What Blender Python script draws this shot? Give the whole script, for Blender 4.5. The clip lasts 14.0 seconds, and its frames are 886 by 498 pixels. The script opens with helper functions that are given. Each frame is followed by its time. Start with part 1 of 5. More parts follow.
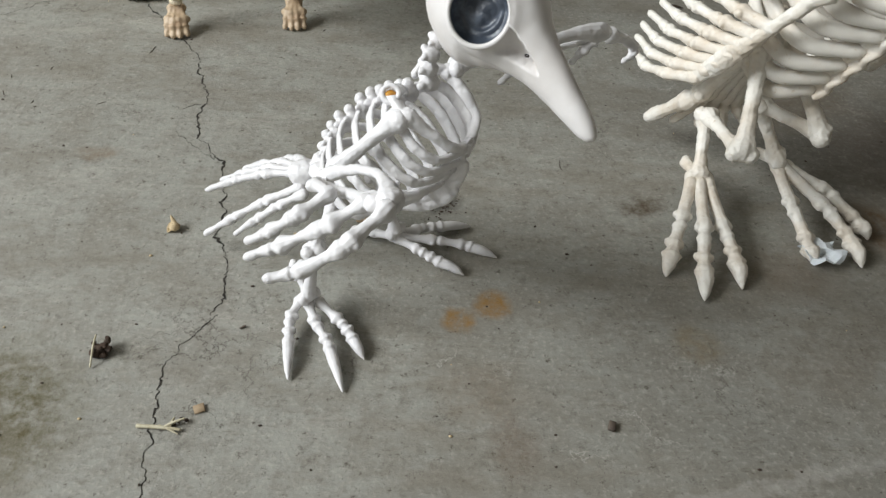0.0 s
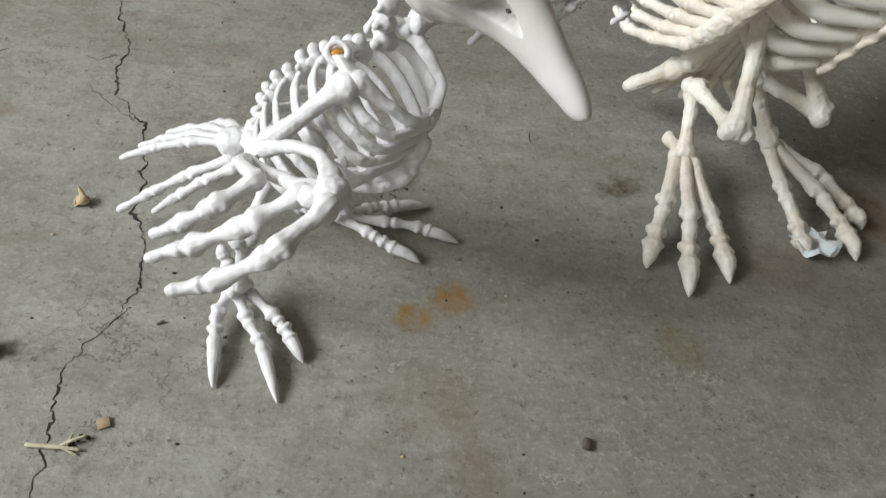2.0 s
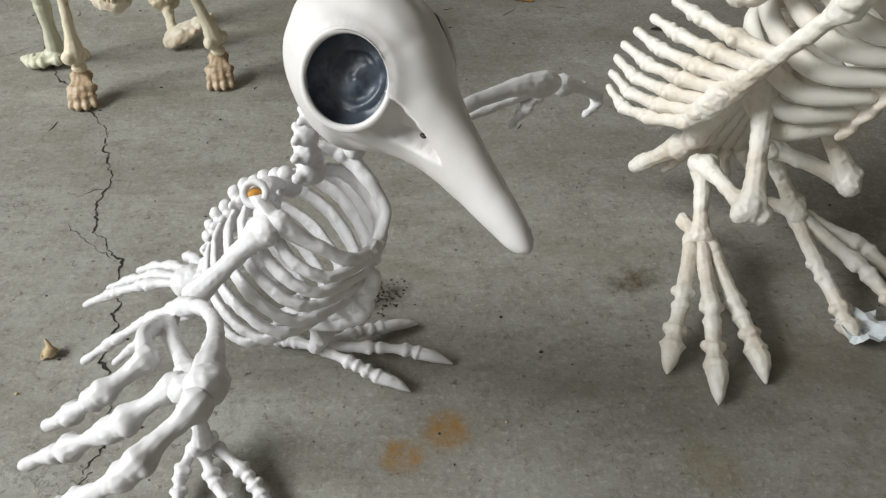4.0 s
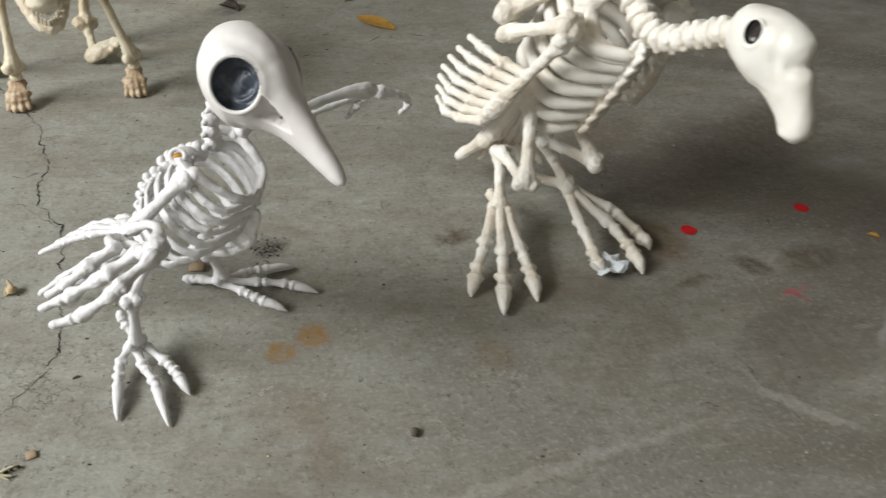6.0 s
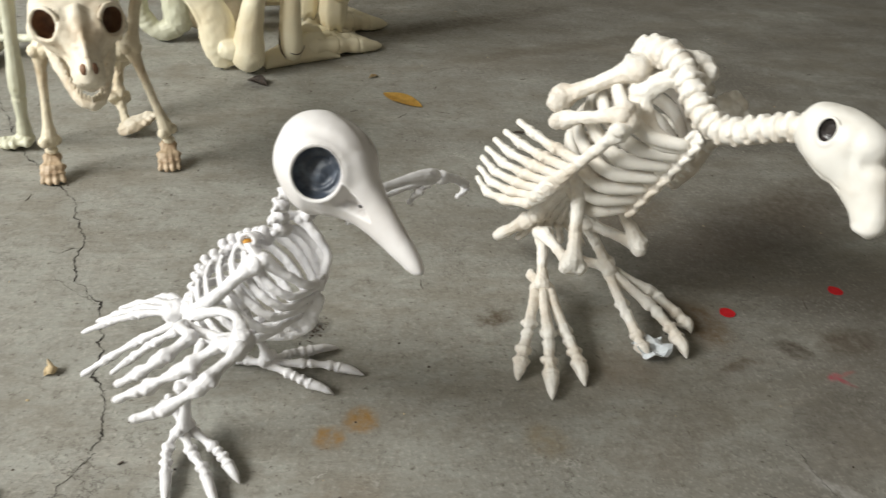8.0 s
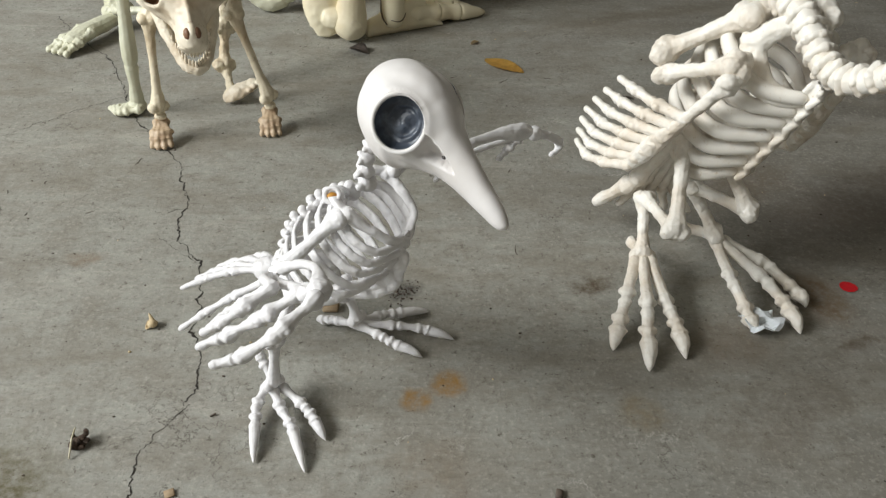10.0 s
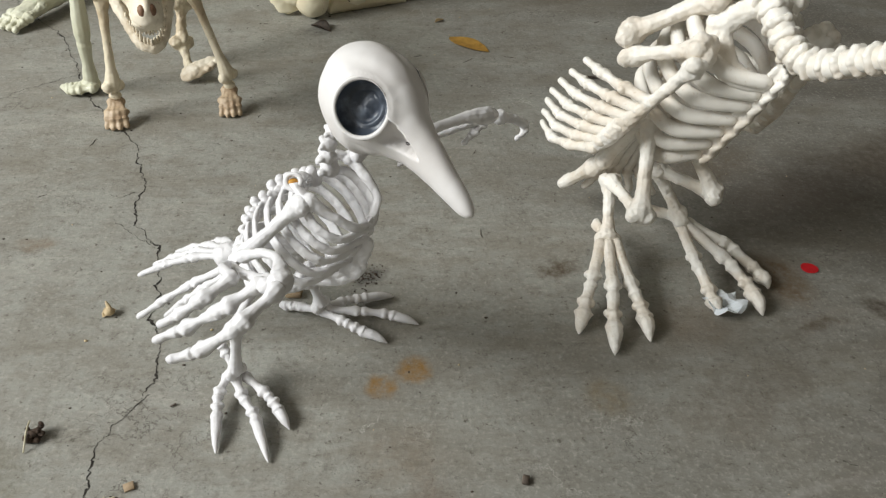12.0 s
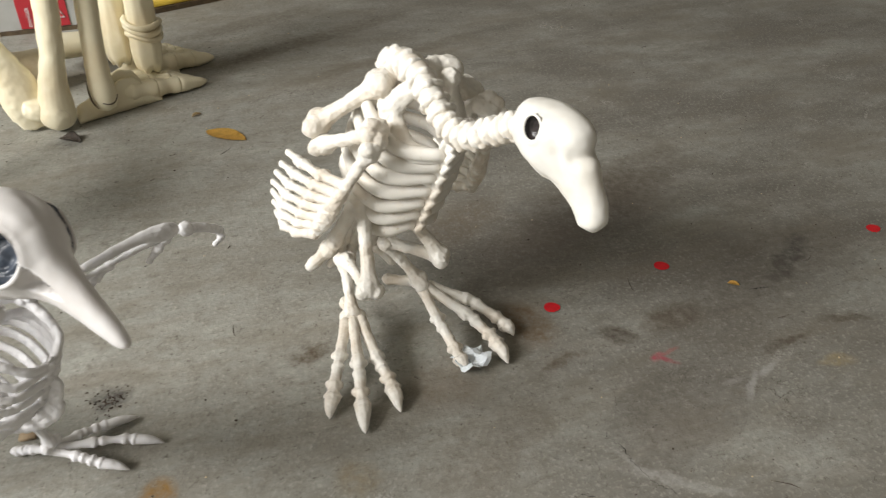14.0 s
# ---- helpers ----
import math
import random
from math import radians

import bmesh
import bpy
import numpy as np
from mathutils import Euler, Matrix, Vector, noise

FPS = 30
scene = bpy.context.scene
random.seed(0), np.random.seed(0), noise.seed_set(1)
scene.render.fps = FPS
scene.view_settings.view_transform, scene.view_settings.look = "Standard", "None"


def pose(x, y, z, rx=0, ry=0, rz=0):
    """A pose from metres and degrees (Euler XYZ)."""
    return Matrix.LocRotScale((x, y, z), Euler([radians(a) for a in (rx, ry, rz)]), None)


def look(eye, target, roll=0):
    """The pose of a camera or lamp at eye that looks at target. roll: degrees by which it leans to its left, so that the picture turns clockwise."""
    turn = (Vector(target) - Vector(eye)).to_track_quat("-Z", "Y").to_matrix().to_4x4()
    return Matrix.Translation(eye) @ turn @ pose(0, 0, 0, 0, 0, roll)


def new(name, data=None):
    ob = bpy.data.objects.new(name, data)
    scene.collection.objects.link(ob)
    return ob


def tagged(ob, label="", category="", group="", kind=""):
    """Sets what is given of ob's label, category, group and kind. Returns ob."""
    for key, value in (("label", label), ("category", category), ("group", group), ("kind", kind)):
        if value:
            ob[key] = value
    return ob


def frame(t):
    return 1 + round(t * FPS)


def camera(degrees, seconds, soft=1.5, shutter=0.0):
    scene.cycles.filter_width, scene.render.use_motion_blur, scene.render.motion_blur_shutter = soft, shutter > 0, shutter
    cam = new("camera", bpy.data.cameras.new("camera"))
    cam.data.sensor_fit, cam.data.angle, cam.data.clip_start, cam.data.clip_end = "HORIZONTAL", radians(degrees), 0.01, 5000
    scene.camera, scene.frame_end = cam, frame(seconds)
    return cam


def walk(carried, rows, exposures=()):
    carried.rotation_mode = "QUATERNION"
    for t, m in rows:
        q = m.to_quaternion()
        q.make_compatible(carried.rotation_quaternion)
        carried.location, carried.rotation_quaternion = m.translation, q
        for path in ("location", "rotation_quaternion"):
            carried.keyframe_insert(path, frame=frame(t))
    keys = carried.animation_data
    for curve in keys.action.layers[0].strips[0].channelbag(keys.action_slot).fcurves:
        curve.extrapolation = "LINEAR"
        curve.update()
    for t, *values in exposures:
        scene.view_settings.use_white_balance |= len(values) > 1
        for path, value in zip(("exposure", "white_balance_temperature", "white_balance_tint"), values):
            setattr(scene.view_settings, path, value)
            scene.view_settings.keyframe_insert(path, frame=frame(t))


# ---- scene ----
cam = camera(58.2, 14.0, soft=1.3, shutter=0.35)
PATH = [
    (0, (-0.054, 0.054, 0.644), (0.076, 1.491, -0.741), 5.3),
    (0.5, (-0.073, 0.056, 0.613), (0.068, 1.485, -0.779), 8.1),
    (1, (-0.043, 0.192, 0.557), (0.138, 1.574, -0.877), 8.4),
    (1.5, (-0.056, 0.154, 0.565), (0.184, 1.499, -0.896), 10.8),
    (2, (-0.05, 0.153, 0.584), (0.204, 1.511, -0.863), 10.3),
    (2.5, (-0.028, 0.18, 0.605), (0.142, 1.687, -0.699), 7.0),
    (3, (0.035, 0.216, 0.585), (0.099, 1.736, -0.713), 0.4),
    (3.2, (0.031, 0.236, 0.568), (0.097, 1.739, -0.75), -0.3),
    (5.3, (0.032, 0.187, 0.626), (0.161, 1.666, -0.713), 1.4),
    (5.5, (0.037, 0.115, 0.671), (0.172, 1.606, -0.656), 1.3),
    (6, (0.06, -0.038, 0.715), (0.389, 1.451, -0.579), 5.4),
    (6.5, (0.081, -0.074, 0.756), (0.486, 1.453, -0.471), 4.9),
    (7, (0.088, -0.069, 0.724), (0.502, 1.496, -0.451), 3.5),
    (7.5, (0.074, -0.028, 0.735), (0.488, 1.539, -0.436), 2.8),
    (8, (-0.018, -0.007, 0.723), (0.356, 1.576, -0.442), 6.6),
    (8.2, (-0.036, -0.002, 0.723), (0.301, 1.589, -0.442), 6.6),
    (10.3, (0.008, 0.0, 0.686), (0.105, 1.563, -0.557), 1.6),
    (10.5, (0.004, 0.001, 0.685), (0.103, 1.549, -0.577), 1.6),
    (11, (-0.01, -0.009, 0.687), (0.149, 1.531, -0.578), 3.0),
    (11.5, (0.014, 0.001, 0.685), (0.202, 1.544, -0.575), 3.5),
    (12, (0.007, 0.015, 0.69), (0.196, 1.554, -0.573), 3.5),
    (12.5, (0.001, 0.003, 0.715), (0.186, 1.552, -0.537), 3.4),
    (13, (0.06, -0.011, 0.747), (0.348, 1.587, -0.42), 3.3),
    (13.5, (0.107, -0.033, 0.765), (0.603, 1.531, -0.377), 3.3),
    (14, (0.182, -0.004, 0.735), (0.692, 1.551, -0.415), 0.2),
]
EXPOSURE = [(0, -0.24, 6300, 10), (3.2, -0.26, 6350, 10), (5.3, -0.2, 6400, 10), (6, -0.14, 6500, 10), (7, 0.0, 6650, 10), (7.5, 0.05, 6700, 10), (8.2, -0.04, 6600, 10), (10.3, -0.18, 6450, 10), (12.5, -0.2, 6450, 10), (13, -0.1, 6550, 10), (13.5, 0.06, 6700, 11), (14, 0.18, 6650, 12)]
walk(cam, [(t, look(eye, target, roll)) for t, eye, target, roll in PATH], EXPOSURE)

# ---- light ----
# An open garage door, assumed out of view beside the floor, lets in soft overcast daylight.
world = bpy.data.worlds.new("overcast_sky")
scene.world = world
world.use_nodes = True
wn = world.node_tree.nodes
sky = wn.new("ShaderNodeTexSky")
sky.sky_type, sky.sun_disc = "NISHITA", False
sky.sun_elevation, sky.sun_rotation = radians(48), radians(250)
wn["Background"].inputs["Strength"].default_value = 0.12
world.node_tree.links.new(sky.outputs["Color"], wn["Background"].inputs["Color"])

sun = new("sun", bpy.data.lights.new("sun", "SUN"))
sun.data.energy, sun.data.angle, sun.data.color = 0.6, radians(20), (1.0, 0.97, 0.92)
sun.matrix_basis = look((-3, -2, 4), (0, 0, 0))

# area lamp added in the unseen opening, standing in for the sky's light
door_light = new("door_light", bpy.data.lights.new("door_light", "AREA"))
door_light.data.shape, door_light.data.size, door_light.data.size_y = "RECTANGLE", 2.2, 1.4
door_light.data.energy, door_light.data.color = 283.0, (0.99, 1.0, 0.965)
door_light.matrix_basis = look((-3.58, 0.05, 2.60), (1.40, 0.90, 0.2))



# ---- materials ----
def material(name, build):
    m = bpy.data.materials.new(name)
    m.use_nodes = True
    nt = m.node_tree
    build(nt, nt.nodes["Principled BSDF"])
    return m


def node(nt, kind, **values):
    n = nt.nodes.new(kind)
    for key, value in values.items():
        n.inputs[key.replace("_", " ")].default_value = value
    return n


def noise_of(nt, scale, detail=6.0, rough=0.6, distortion=0.0, space="Object"):
    co = nt.nodes.new("ShaderNodeTexCoord")
    n = node(nt, "ShaderNodeTexNoise", Scale=scale, Detail=detail, Roughness=rough, Distortion=distortion)
    nt.links.new(co.outputs[space], n.inputs["Vector"])
    return n.outputs["Fac"]


def ramp(nt, fac, lo, hi):
    n = node(nt, "ShaderNodeMapRange", From_Min=lo, From_Max=hi)
    nt.links.new(fac, n.inputs["Value"])
    return n.outputs["Result"]


def mix(nt, fac, a, b):
    n = nt.nodes.new("ShaderNodeMix")
    n.data_type = "RGBA"
    for socket, value in ((n.inputs[0], fac), (n.inputs[6], a), (n.inputs[7], b)):
        if isinstance(value, (int, float)):
            socket.default_value = value
        elif isinstance(value, tuple):
            socket.default_value = (*value, 1)
        else:
            nt.links.new(value, socket)
    return n.outputs[2]


def bump(nt, bsdf, height, strength, distance):
    n = node(nt, "ShaderNodeBump", Strength=strength, Distance=distance)
    nt.links.new(height, n.inputs["Height"])
    nt.links.new(n.outputs["Normal"], bsdf.inputs["Normal"])


def plain(base, other, scale, roughness, relief=0.15, lo=0.4, hi=0.7, fine=None, translucent=0.0):
    """Two tones mixed by noise, with fine relief."""
    def build(nt, b):
        col = mix(nt, ramp(nt, noise_of(nt, scale), lo, hi), base, other)
        if fine:
            col = mix(nt, ramp(nt, noise_of(nt, scale * 9), 0.62, 0.75), col, fine)
        nt.links.new(col, b.inputs["Base Color"])
        b.inputs["Roughness"].default_value = roughness
        b.inputs["Transmission Weight"].default_value = translucent
        bump(nt, b, noise_of(nt, scale * 7), relief, 0.001)
    return build


M_CROW = material("white_plastic_bone", plain((0.76, 0.75, 0.76), (0.68, 0.67, 0.68), 22, 0.48, 0.15))
M_CROW_SKULL = material("white_plastic_skull", plain((0.72, 0.70, 0.69), (0.63, 0.60, 0.58), 16, 0.46, 0.06))
M_VULTURE = material("ivory_plastic_bone", plain((0.80, 0.77, 0.71), (0.64, 0.55, 0.44), 16, 0.5, 0.2, 0.46, 0.74, (0.60, 0.51, 0.39)))
M_VULTURE_SKULL = material("ivory_plastic_skull", plain((0.77, 0.75, 0.70), (0.66, 0.61, 0.53), 18, 0.46, 0.06, 0.45, 0.8))
M_DOG = material("aged_bone_plastic", plain((0.74, 0.66, 0.50), (0.42, 0.30, 0.17), 11, 0.5, 0.3, 0.46, 0.72, (0.3, 0.2, 0.11)))
M_DOG_SKULL = material("aged_skull_plastic", plain((0.76, 0.69, 0.56), (0.48, 0.35, 0.21), 13, 0.48, 0.25, 0.46, 0.74, (0.4, 0.29, 0.18)))
M_PAW = material("brown_washed_bone", plain((0.52, 0.40, 0.27), (0.30, 0.19, 0.11), 45, 0.5, 0.3, 0.4, 0.75))
M_GLOW = material("pale_green_plastic", plain((0.63, 0.63, 0.50), (0.54, 0.53, 0.39), 14, 0.45, 0.1))
M_GIANT = material("cream_plastic_bone", plain((0.85, 0.78, 0.58), (0.70, 0.57, 0.36), 7, 0.42, 0.1, 0.46, 0.78))
M_SEAM_STRIP = material("dark_seam_and_strip", plain((0.06, 0.04, 0.02), (0.12, 0.08, 0.04), 60, 0.7))
M_EYE = material("dark_slate_socket_paint", plain((0.055, 0.068, 0.092), (0.17, 0.2, 0.25), 55, 0.34, 0.3, 0.5, 0.72))
M_EYE_DARK = material("black_eye_paint", plain((0.02, 0.016, 0.015), (0.05, 0.04, 0.04), 90, 0.22))
M_SOCKET = material("brown_socket_paint", plain((0.24, 0.13, 0.07), (0.13, 0.06, 0.035), 60, 0.55))
M_HOLE = material("rust_orange_screw_hole", plain((0.55, 0.27, 0.03), (0.36, 0.14, 0.02), 200, 0.6))
M_LEAF = material("dry_orange_leaf", plain((0.74, 0.47, 0.11), (0.52, 0.30, 0.06), 60, 0.5, 0.4))
M_LEAF_DARK = material("dry_brown_leaf", plain((0.11, 0.085, 0.065), (0.05, 0.038, 0.03), 90, 0.7, 0.4))
M_RED = material("red_petal", plain((0.62, 0.008, 0.016), (0.50, 0.006, 0.012), 90, 0.6))
M_STRAW = material("dry_straw", plain((0.58, 0.54, 0.40), (0.42, 0.37, 0.24), 150, 0.75, 0.4))
M_TAN = material("dry_seed_pod", plain((0.58, 0.46, 0.28), (0.36, 0.26, 0.14), 160, 0.7, 0.5))
M_SOIL = material("dark_soil_clod", plain((0.07, 0.045, 0.03), (0.025, 0.017, 0.012), 220, 0.9, 0.8))
M_CARD = material("tan_card", plain((0.36, 0.27, 0.17), (0.28, 0.2, 0.12), 120, 0.8))
M_PANEL = material("grey_painted_metal", plain((0.42, 0.42, 0.40), (0.33, 0.33, 0.31), 9, 0.5))
M_LABEL = material("red_warning_label", plain((0.46, 0.03, 0.04), (0.38, 0.02, 0.03), 30, 0.45))
M_PRINT = material("white_print", plain((0.75, 0.72, 0.7), (0.66, 0.62, 0.6), 60, 0.5))
M_YELLOW = material("yellow_painted_wood", plain((0.55, 0.38, 0.05), (0.4, 0.26, 0.03), 14, 0.55, 0.3))
M_WALL = material("grey_painted_wall", plain((0.34, 0.32, 0.28), (0.28, 0.26, 0.23), 3, 0.85, 0.3))


def film(nt, b):
    b.inputs["Base Color"].default_value = (0.86, 0.91, 0.95, 1)
    b.inputs["Roughness"].default_value = 0.25
    b.inputs["Transmission Weight"].default_value = 0.2
    b.inputs["IOR"].default_value = 1.2
    bump(nt, b, noise_of(nt, 260), 0.5, 0.001)


M_FILM = material("clear_bluish_plastic", film)

# Stains and painted shade on the concrete: x, y, radius along x, radius along y, turn, colour, strength.
STAINS_AND_SHADE = [
    (0.058, 0.637, 0.022, 0.021, 20, (0.25, 0.135, 0.032), 1.0),
    (0.020, 0.613, 0.020, 0.020, 0, (0.26, 0.150, 0.050), 1.0),
    (0.262, 0.808, 0.034, 0.020, 10, (0.09, 0.065, 0.04), 1.0),
    (0.068, 0.460, 0.026, 0.040, 15, (0.15, 0.105, 0.07), 0.55),
    (0.035, 0.520, 0.050, 0.040, 0, (0.20, 0.15, 0.10), 0.35),
    (0.275, 0.586, 0.030, 0.032, 0, (0.22, 0.16, 0.075), 0.5),
    # soft shade at the near left, painted in as a broad olive-brown patch
    (-0.44, 0.480, 0.11, 0.10, 0, (0.10, 0.085, 0.04), 1.0),
    (-0.43, 0.880, 0.030, 0.016, 0, (0.17, 0.11, 0.06), 0.6),
    (0.006, 0.805, 0.026, 0.022, 30, (0.03, 0.028, 0.025), 0.8),
    (0.706, 0.660, 0.013, 0.008, 20, (0.46, 0.05, 0.09), 0.8),
    (0.716, 0.650, 0.016, 0.005, -42, (0.46, 0.05, 0.09), 0.8),
    (0.728, 0.666, 0.018, 0.004, 14, (0.42, 0.12, 0.12), 0.55),
    (0.674, 0.719, 0.030, 0.018, -30, (0.075, 0.058, 0.042), 1.0),
    (0.768, 0.728, 0.055, 0.030, 10, (0.10, 0.078, 0.055), 1.0),
    (0.890, 0.635, 0.050, 0.010, 12, (0.09, 0.07, 0.05), 1.0),
    (1.003, 0.649, 0.040, 0.010, -20, (0.10, 0.08, 0.058), 1.0),
    (1.023, 0.800, 0.090, 0.020, 38, (0.06, 0.055, 0.05), 1.0),
    (0.931, 0.582, 0.030, 0.012, -10, (0.33, 0.25, 0.11), 0.5),
    (0.590, 0.500, 0.050, 0.006, -62, (0.46, 0.45, 0.43), 0.45),
    (0.580, 0.692, 0.040, 0.010, 15, (0.12, 0.095, 0.07), 1.0),
    (0.795, 0.578, 0.030, 0.006, 52, (0.52, 0.51, 0.49), 0.7),
    (0.832, 0.596, 0.026, 0.006, 20, (0.50, 0.49, 0.47), 0.6),
    (0.775, 0.590, 0.018, 0.005, 10, (0.50, 0.49, 0.47), 0.45),
    (0.560, 0.780, 0.040, 0.060, 15, (0.14, 0.095, 0.055), 1.0),
    (0.550, 1.05, 0.12, 0.05, 30, (0.13, 0.095, 0.06), 0.6),
    (0.420, 0.700, 0.060, 0.050, 0, (0.16, 0.115, 0.075), 0.4),
    (0.78, 1.02, 0.20, 0.10, 20, (0.10, 0.083, 0.066), 0.75),
    (0.60, 0.93, 0.14, 0.08, 30, (0.12, 0.10, 0.08), 0.6),
    (0.70, 0.55, 0.16, 0.05, 25, (0.12, 0.105, 0.09), 0.5),
    (0.62, 0.47, 0.08, 0.01, -35, (0.48, 0.47, 0.44), 0.4),
    (0.30, 0.42, 0.26, 0.008, 12, (0.47, 0.45, 0.42), 0.4),
    (-0.08, 1.56, 0.05, 0.03, 10, (0.08, 0.07, 0.055), 0.6),
    # three long dark bands past the large skeleton's feet, turned about 20 degrees
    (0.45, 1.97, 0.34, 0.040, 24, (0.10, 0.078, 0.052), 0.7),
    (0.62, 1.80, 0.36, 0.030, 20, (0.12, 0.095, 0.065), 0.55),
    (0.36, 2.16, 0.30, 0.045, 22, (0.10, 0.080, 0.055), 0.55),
    (0.86, 0.72, 0.17, 0.085, 30, (0.10, 0.085, 0.068), 0.5),
    (1.00, 0.80, 0.20, 0.100, 20, (0.09, 0.077, 0.062), 0.55),
    (0.66, 0.60, 0.10, 0.030, 28, (0.10, 0.088, 0.072), 0.6),
    (0.42, 0.57, 0.10, 0.045, 18, (0.14, 0.115, 0.085), 0.55),
    (0.94, 1.12, 0.16, 0.060, 25, (0.09, 0.070, 0.050), 0.6),
]


def concrete(nt, b):
    co = nt.nodes.new("ShaderNodeTexCoord")
    pos = co.outputs["Object"]

    def textured(scale, detail=8.0, rough=0.65, stretch=None):
        n = node(nt, "ShaderNodeTexNoise", Scale=scale, Detail=detail, Roughness=rough)
        if stretch:
            mp = nt.nodes.new("ShaderNodeMapping")
            mp.inputs["Scale"].default_value = stretch
            mp.inputs["Rotation"].default_value = (0, 0, radians(-22))
            nt.links.new(pos, mp.inputs["Vector"])
            nt.links.new(mp.outputs["Vector"], n.inputs["Vector"])
        else:
            nt.links.new(pos, n.inputs["Vector"])
        return n.outputs["Fac"]

    broad, middle, grain = textured(2.4, 9, 0.62), textured(11, 10, 0.72), textured(170, 4)
    cloudy, speck = textured(36, 8, 0.75), textured(95, 5, 0.8)
    streak = textured(4, 9, 0.75, (1.0, 4.0, 1.0))
    col = mix(nt, ramp(nt, broad, 0.35, 0.66), (0.338, 0.338, 0.304), (0.268, 0.265, 0.234))
    col = mix(nt, ramp(nt, middle, 0.44, 0.72), col, (0.215, 0.199, 0.166))
    col = mix(nt, ramp(nt, cloudy, 0.52, 0.74), col, (0.200, 0.185, 0.156))
    col = mix(nt, ramp(nt, streak, 0.54, 0.80), col, (0.42, 0.40, 0.355))
    # old oil film on one side of the floor
    sep = nt.nodes.new("ShaderNodeSeparateXYZ")
    nt.links.new(pos, sep.inputs[0])
    oil = node(nt, "ShaderNodeMath")
    oil.operation = "MULTIPLY"
    nt.links.new(ramp(nt, sep.outputs["X"], -0.05, 0.75), oil.inputs[0])
    nt.links.new(ramp(nt, textured(2.6, 10, 0.68, (1.0, 2.0, 1.0)), 0.36, 0.60), oil.inputs[1])
    col = mix(nt, oil.outputs[0], col, (0.152, 0.140, 0.119))
    col = mix(nt, ramp(nt, grain, 0.52, 0.80), col, (0.43, 0.41, 0.36))
    col = mix(nt, ramp(nt, textured(60, 10, 0.85), 0.52, 0.68), col, (0.140, 0.130, 0.111))
    col = mix(nt, ramp(nt, textured(24, 12, 0.85), 0.56, 0.76), col, (0.44, 0.42, 0.38))
    # brown dirt trodden into the slab
    col = mix(nt, ramp(nt, textured(3.1, 12, 0.74, (1.0, 2.6, 1.0)), 0.48, 0.72), col, (0.182, 0.161, 0.126))
    col = mix(nt, ramp(nt, textured(19, 9, 0.8, (1.0, 3.0, 1.0)), 0.56, 0.72), col, (0.150, 0.132, 0.104))
    col = mix(nt, ramp(nt, speck, 0.585, 0.66), col, (0.105, 0.092, 0.075))
    # pale drag marks
    wave = node(nt, "ShaderNodeTexNoise", Scale=7.0, Detail=10.0, Roughness=0.8)
    thin = nt.nodes.new("ShaderNodeMapping")
    thin.inputs["Scale"].default_value = (0.6, 26.0, 1.0)
    thin.inputs["Rotation"].default_value = (0, 0, radians(-38))
    nt.links.new(pos, thin.inputs["Vector"])
    nt.links.new(thin.outputs["Vector"], wave.inputs["Vector"])
    col = mix(nt, ramp(nt, wave.outputs["Fac"], 0.66, 0.86), col, (0.46, 0.44, 0.40))
    # hairline crazing and scuffs
    for size, seed, wide, tone, mask in ((6.0, 3.0, 0.0030, (0.09, 0.08, 0.066), 0.52), (15.0, 8.0, 0.0035, (0.13, 0.115, 0.095), 0.64), (31.0, 14.0, 0.005, (0.13, 0.115, 0.095), 0.66), (9.0, 21.0, 0.005, (0.50, 0.48, 0.44), 0.6)):
        vein = node(nt, "ShaderNodeTexNoise", Scale=size, Detail=7.0, Roughness=0.62)
        move = nt.nodes.new("ShaderNodeMapping")
        move.inputs["Location"].default_value = (seed, -seed, 0)
        nt.links.new(pos, move.inputs["Vector"])
        nt.links.new(move.outputs["Vector"], vein.inputs["Vector"])
        gap = node(nt, "ShaderNodeMath")
        gap.operation = "COMPARE"
        gap.inputs[1].default_value, gap.inputs[2].default_value = 0.5, wide
        nt.links.new(vein.outputs["Fac"], gap.inputs[0])
        seldom = node(nt, "ShaderNodeMath")
        seldom.operation = "MULTIPLY"
        nt.links.new(gap.outputs[0], seldom.inputs[0])
        where = node(nt, "ShaderNodeTexNoise", Scale=size * 0.9, Detail=3.0, Roughness=0.5)
        shifted = nt.nodes.new("ShaderNodeMapping")
        shifted.inputs["Location"].default_value = (-seed, seed * 2, 5)
        nt.links.new(pos, shifted.inputs["Vector"])
        nt.links.new(shifted.outputs["Vector"], where.inputs["Vector"])
        nt.links.new(ramp(nt, where.outputs["Fac"], mask, mask + 0.22), seldom.inputs[1])
        col = mix(nt, seldom.outputs[0], col, tone)
    # warped spots
    warp = node(nt, "ShaderNodeTexNoise", Scale=38.0, Detail=5.0, Roughness=0.65)
    nt.links.new(pos, warp.inputs["Vector"])
    shift = nt.nodes.new("ShaderNodeVectorMath")
    shift.operation = "SUBTRACT"
    shift.inputs[1].default_value = (0.5, 0.5, 0.5)
    nt.links.new(warp.outputs["Color"], shift.inputs[0])
    for x, y, rx, ry, turn, tone, strength in STAINS_AND_SHADE:
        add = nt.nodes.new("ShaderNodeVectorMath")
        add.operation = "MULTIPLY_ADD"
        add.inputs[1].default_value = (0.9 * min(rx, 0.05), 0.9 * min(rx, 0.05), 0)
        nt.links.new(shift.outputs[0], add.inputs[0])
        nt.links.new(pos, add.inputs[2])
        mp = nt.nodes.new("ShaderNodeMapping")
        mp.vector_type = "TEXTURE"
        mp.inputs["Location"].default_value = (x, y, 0)
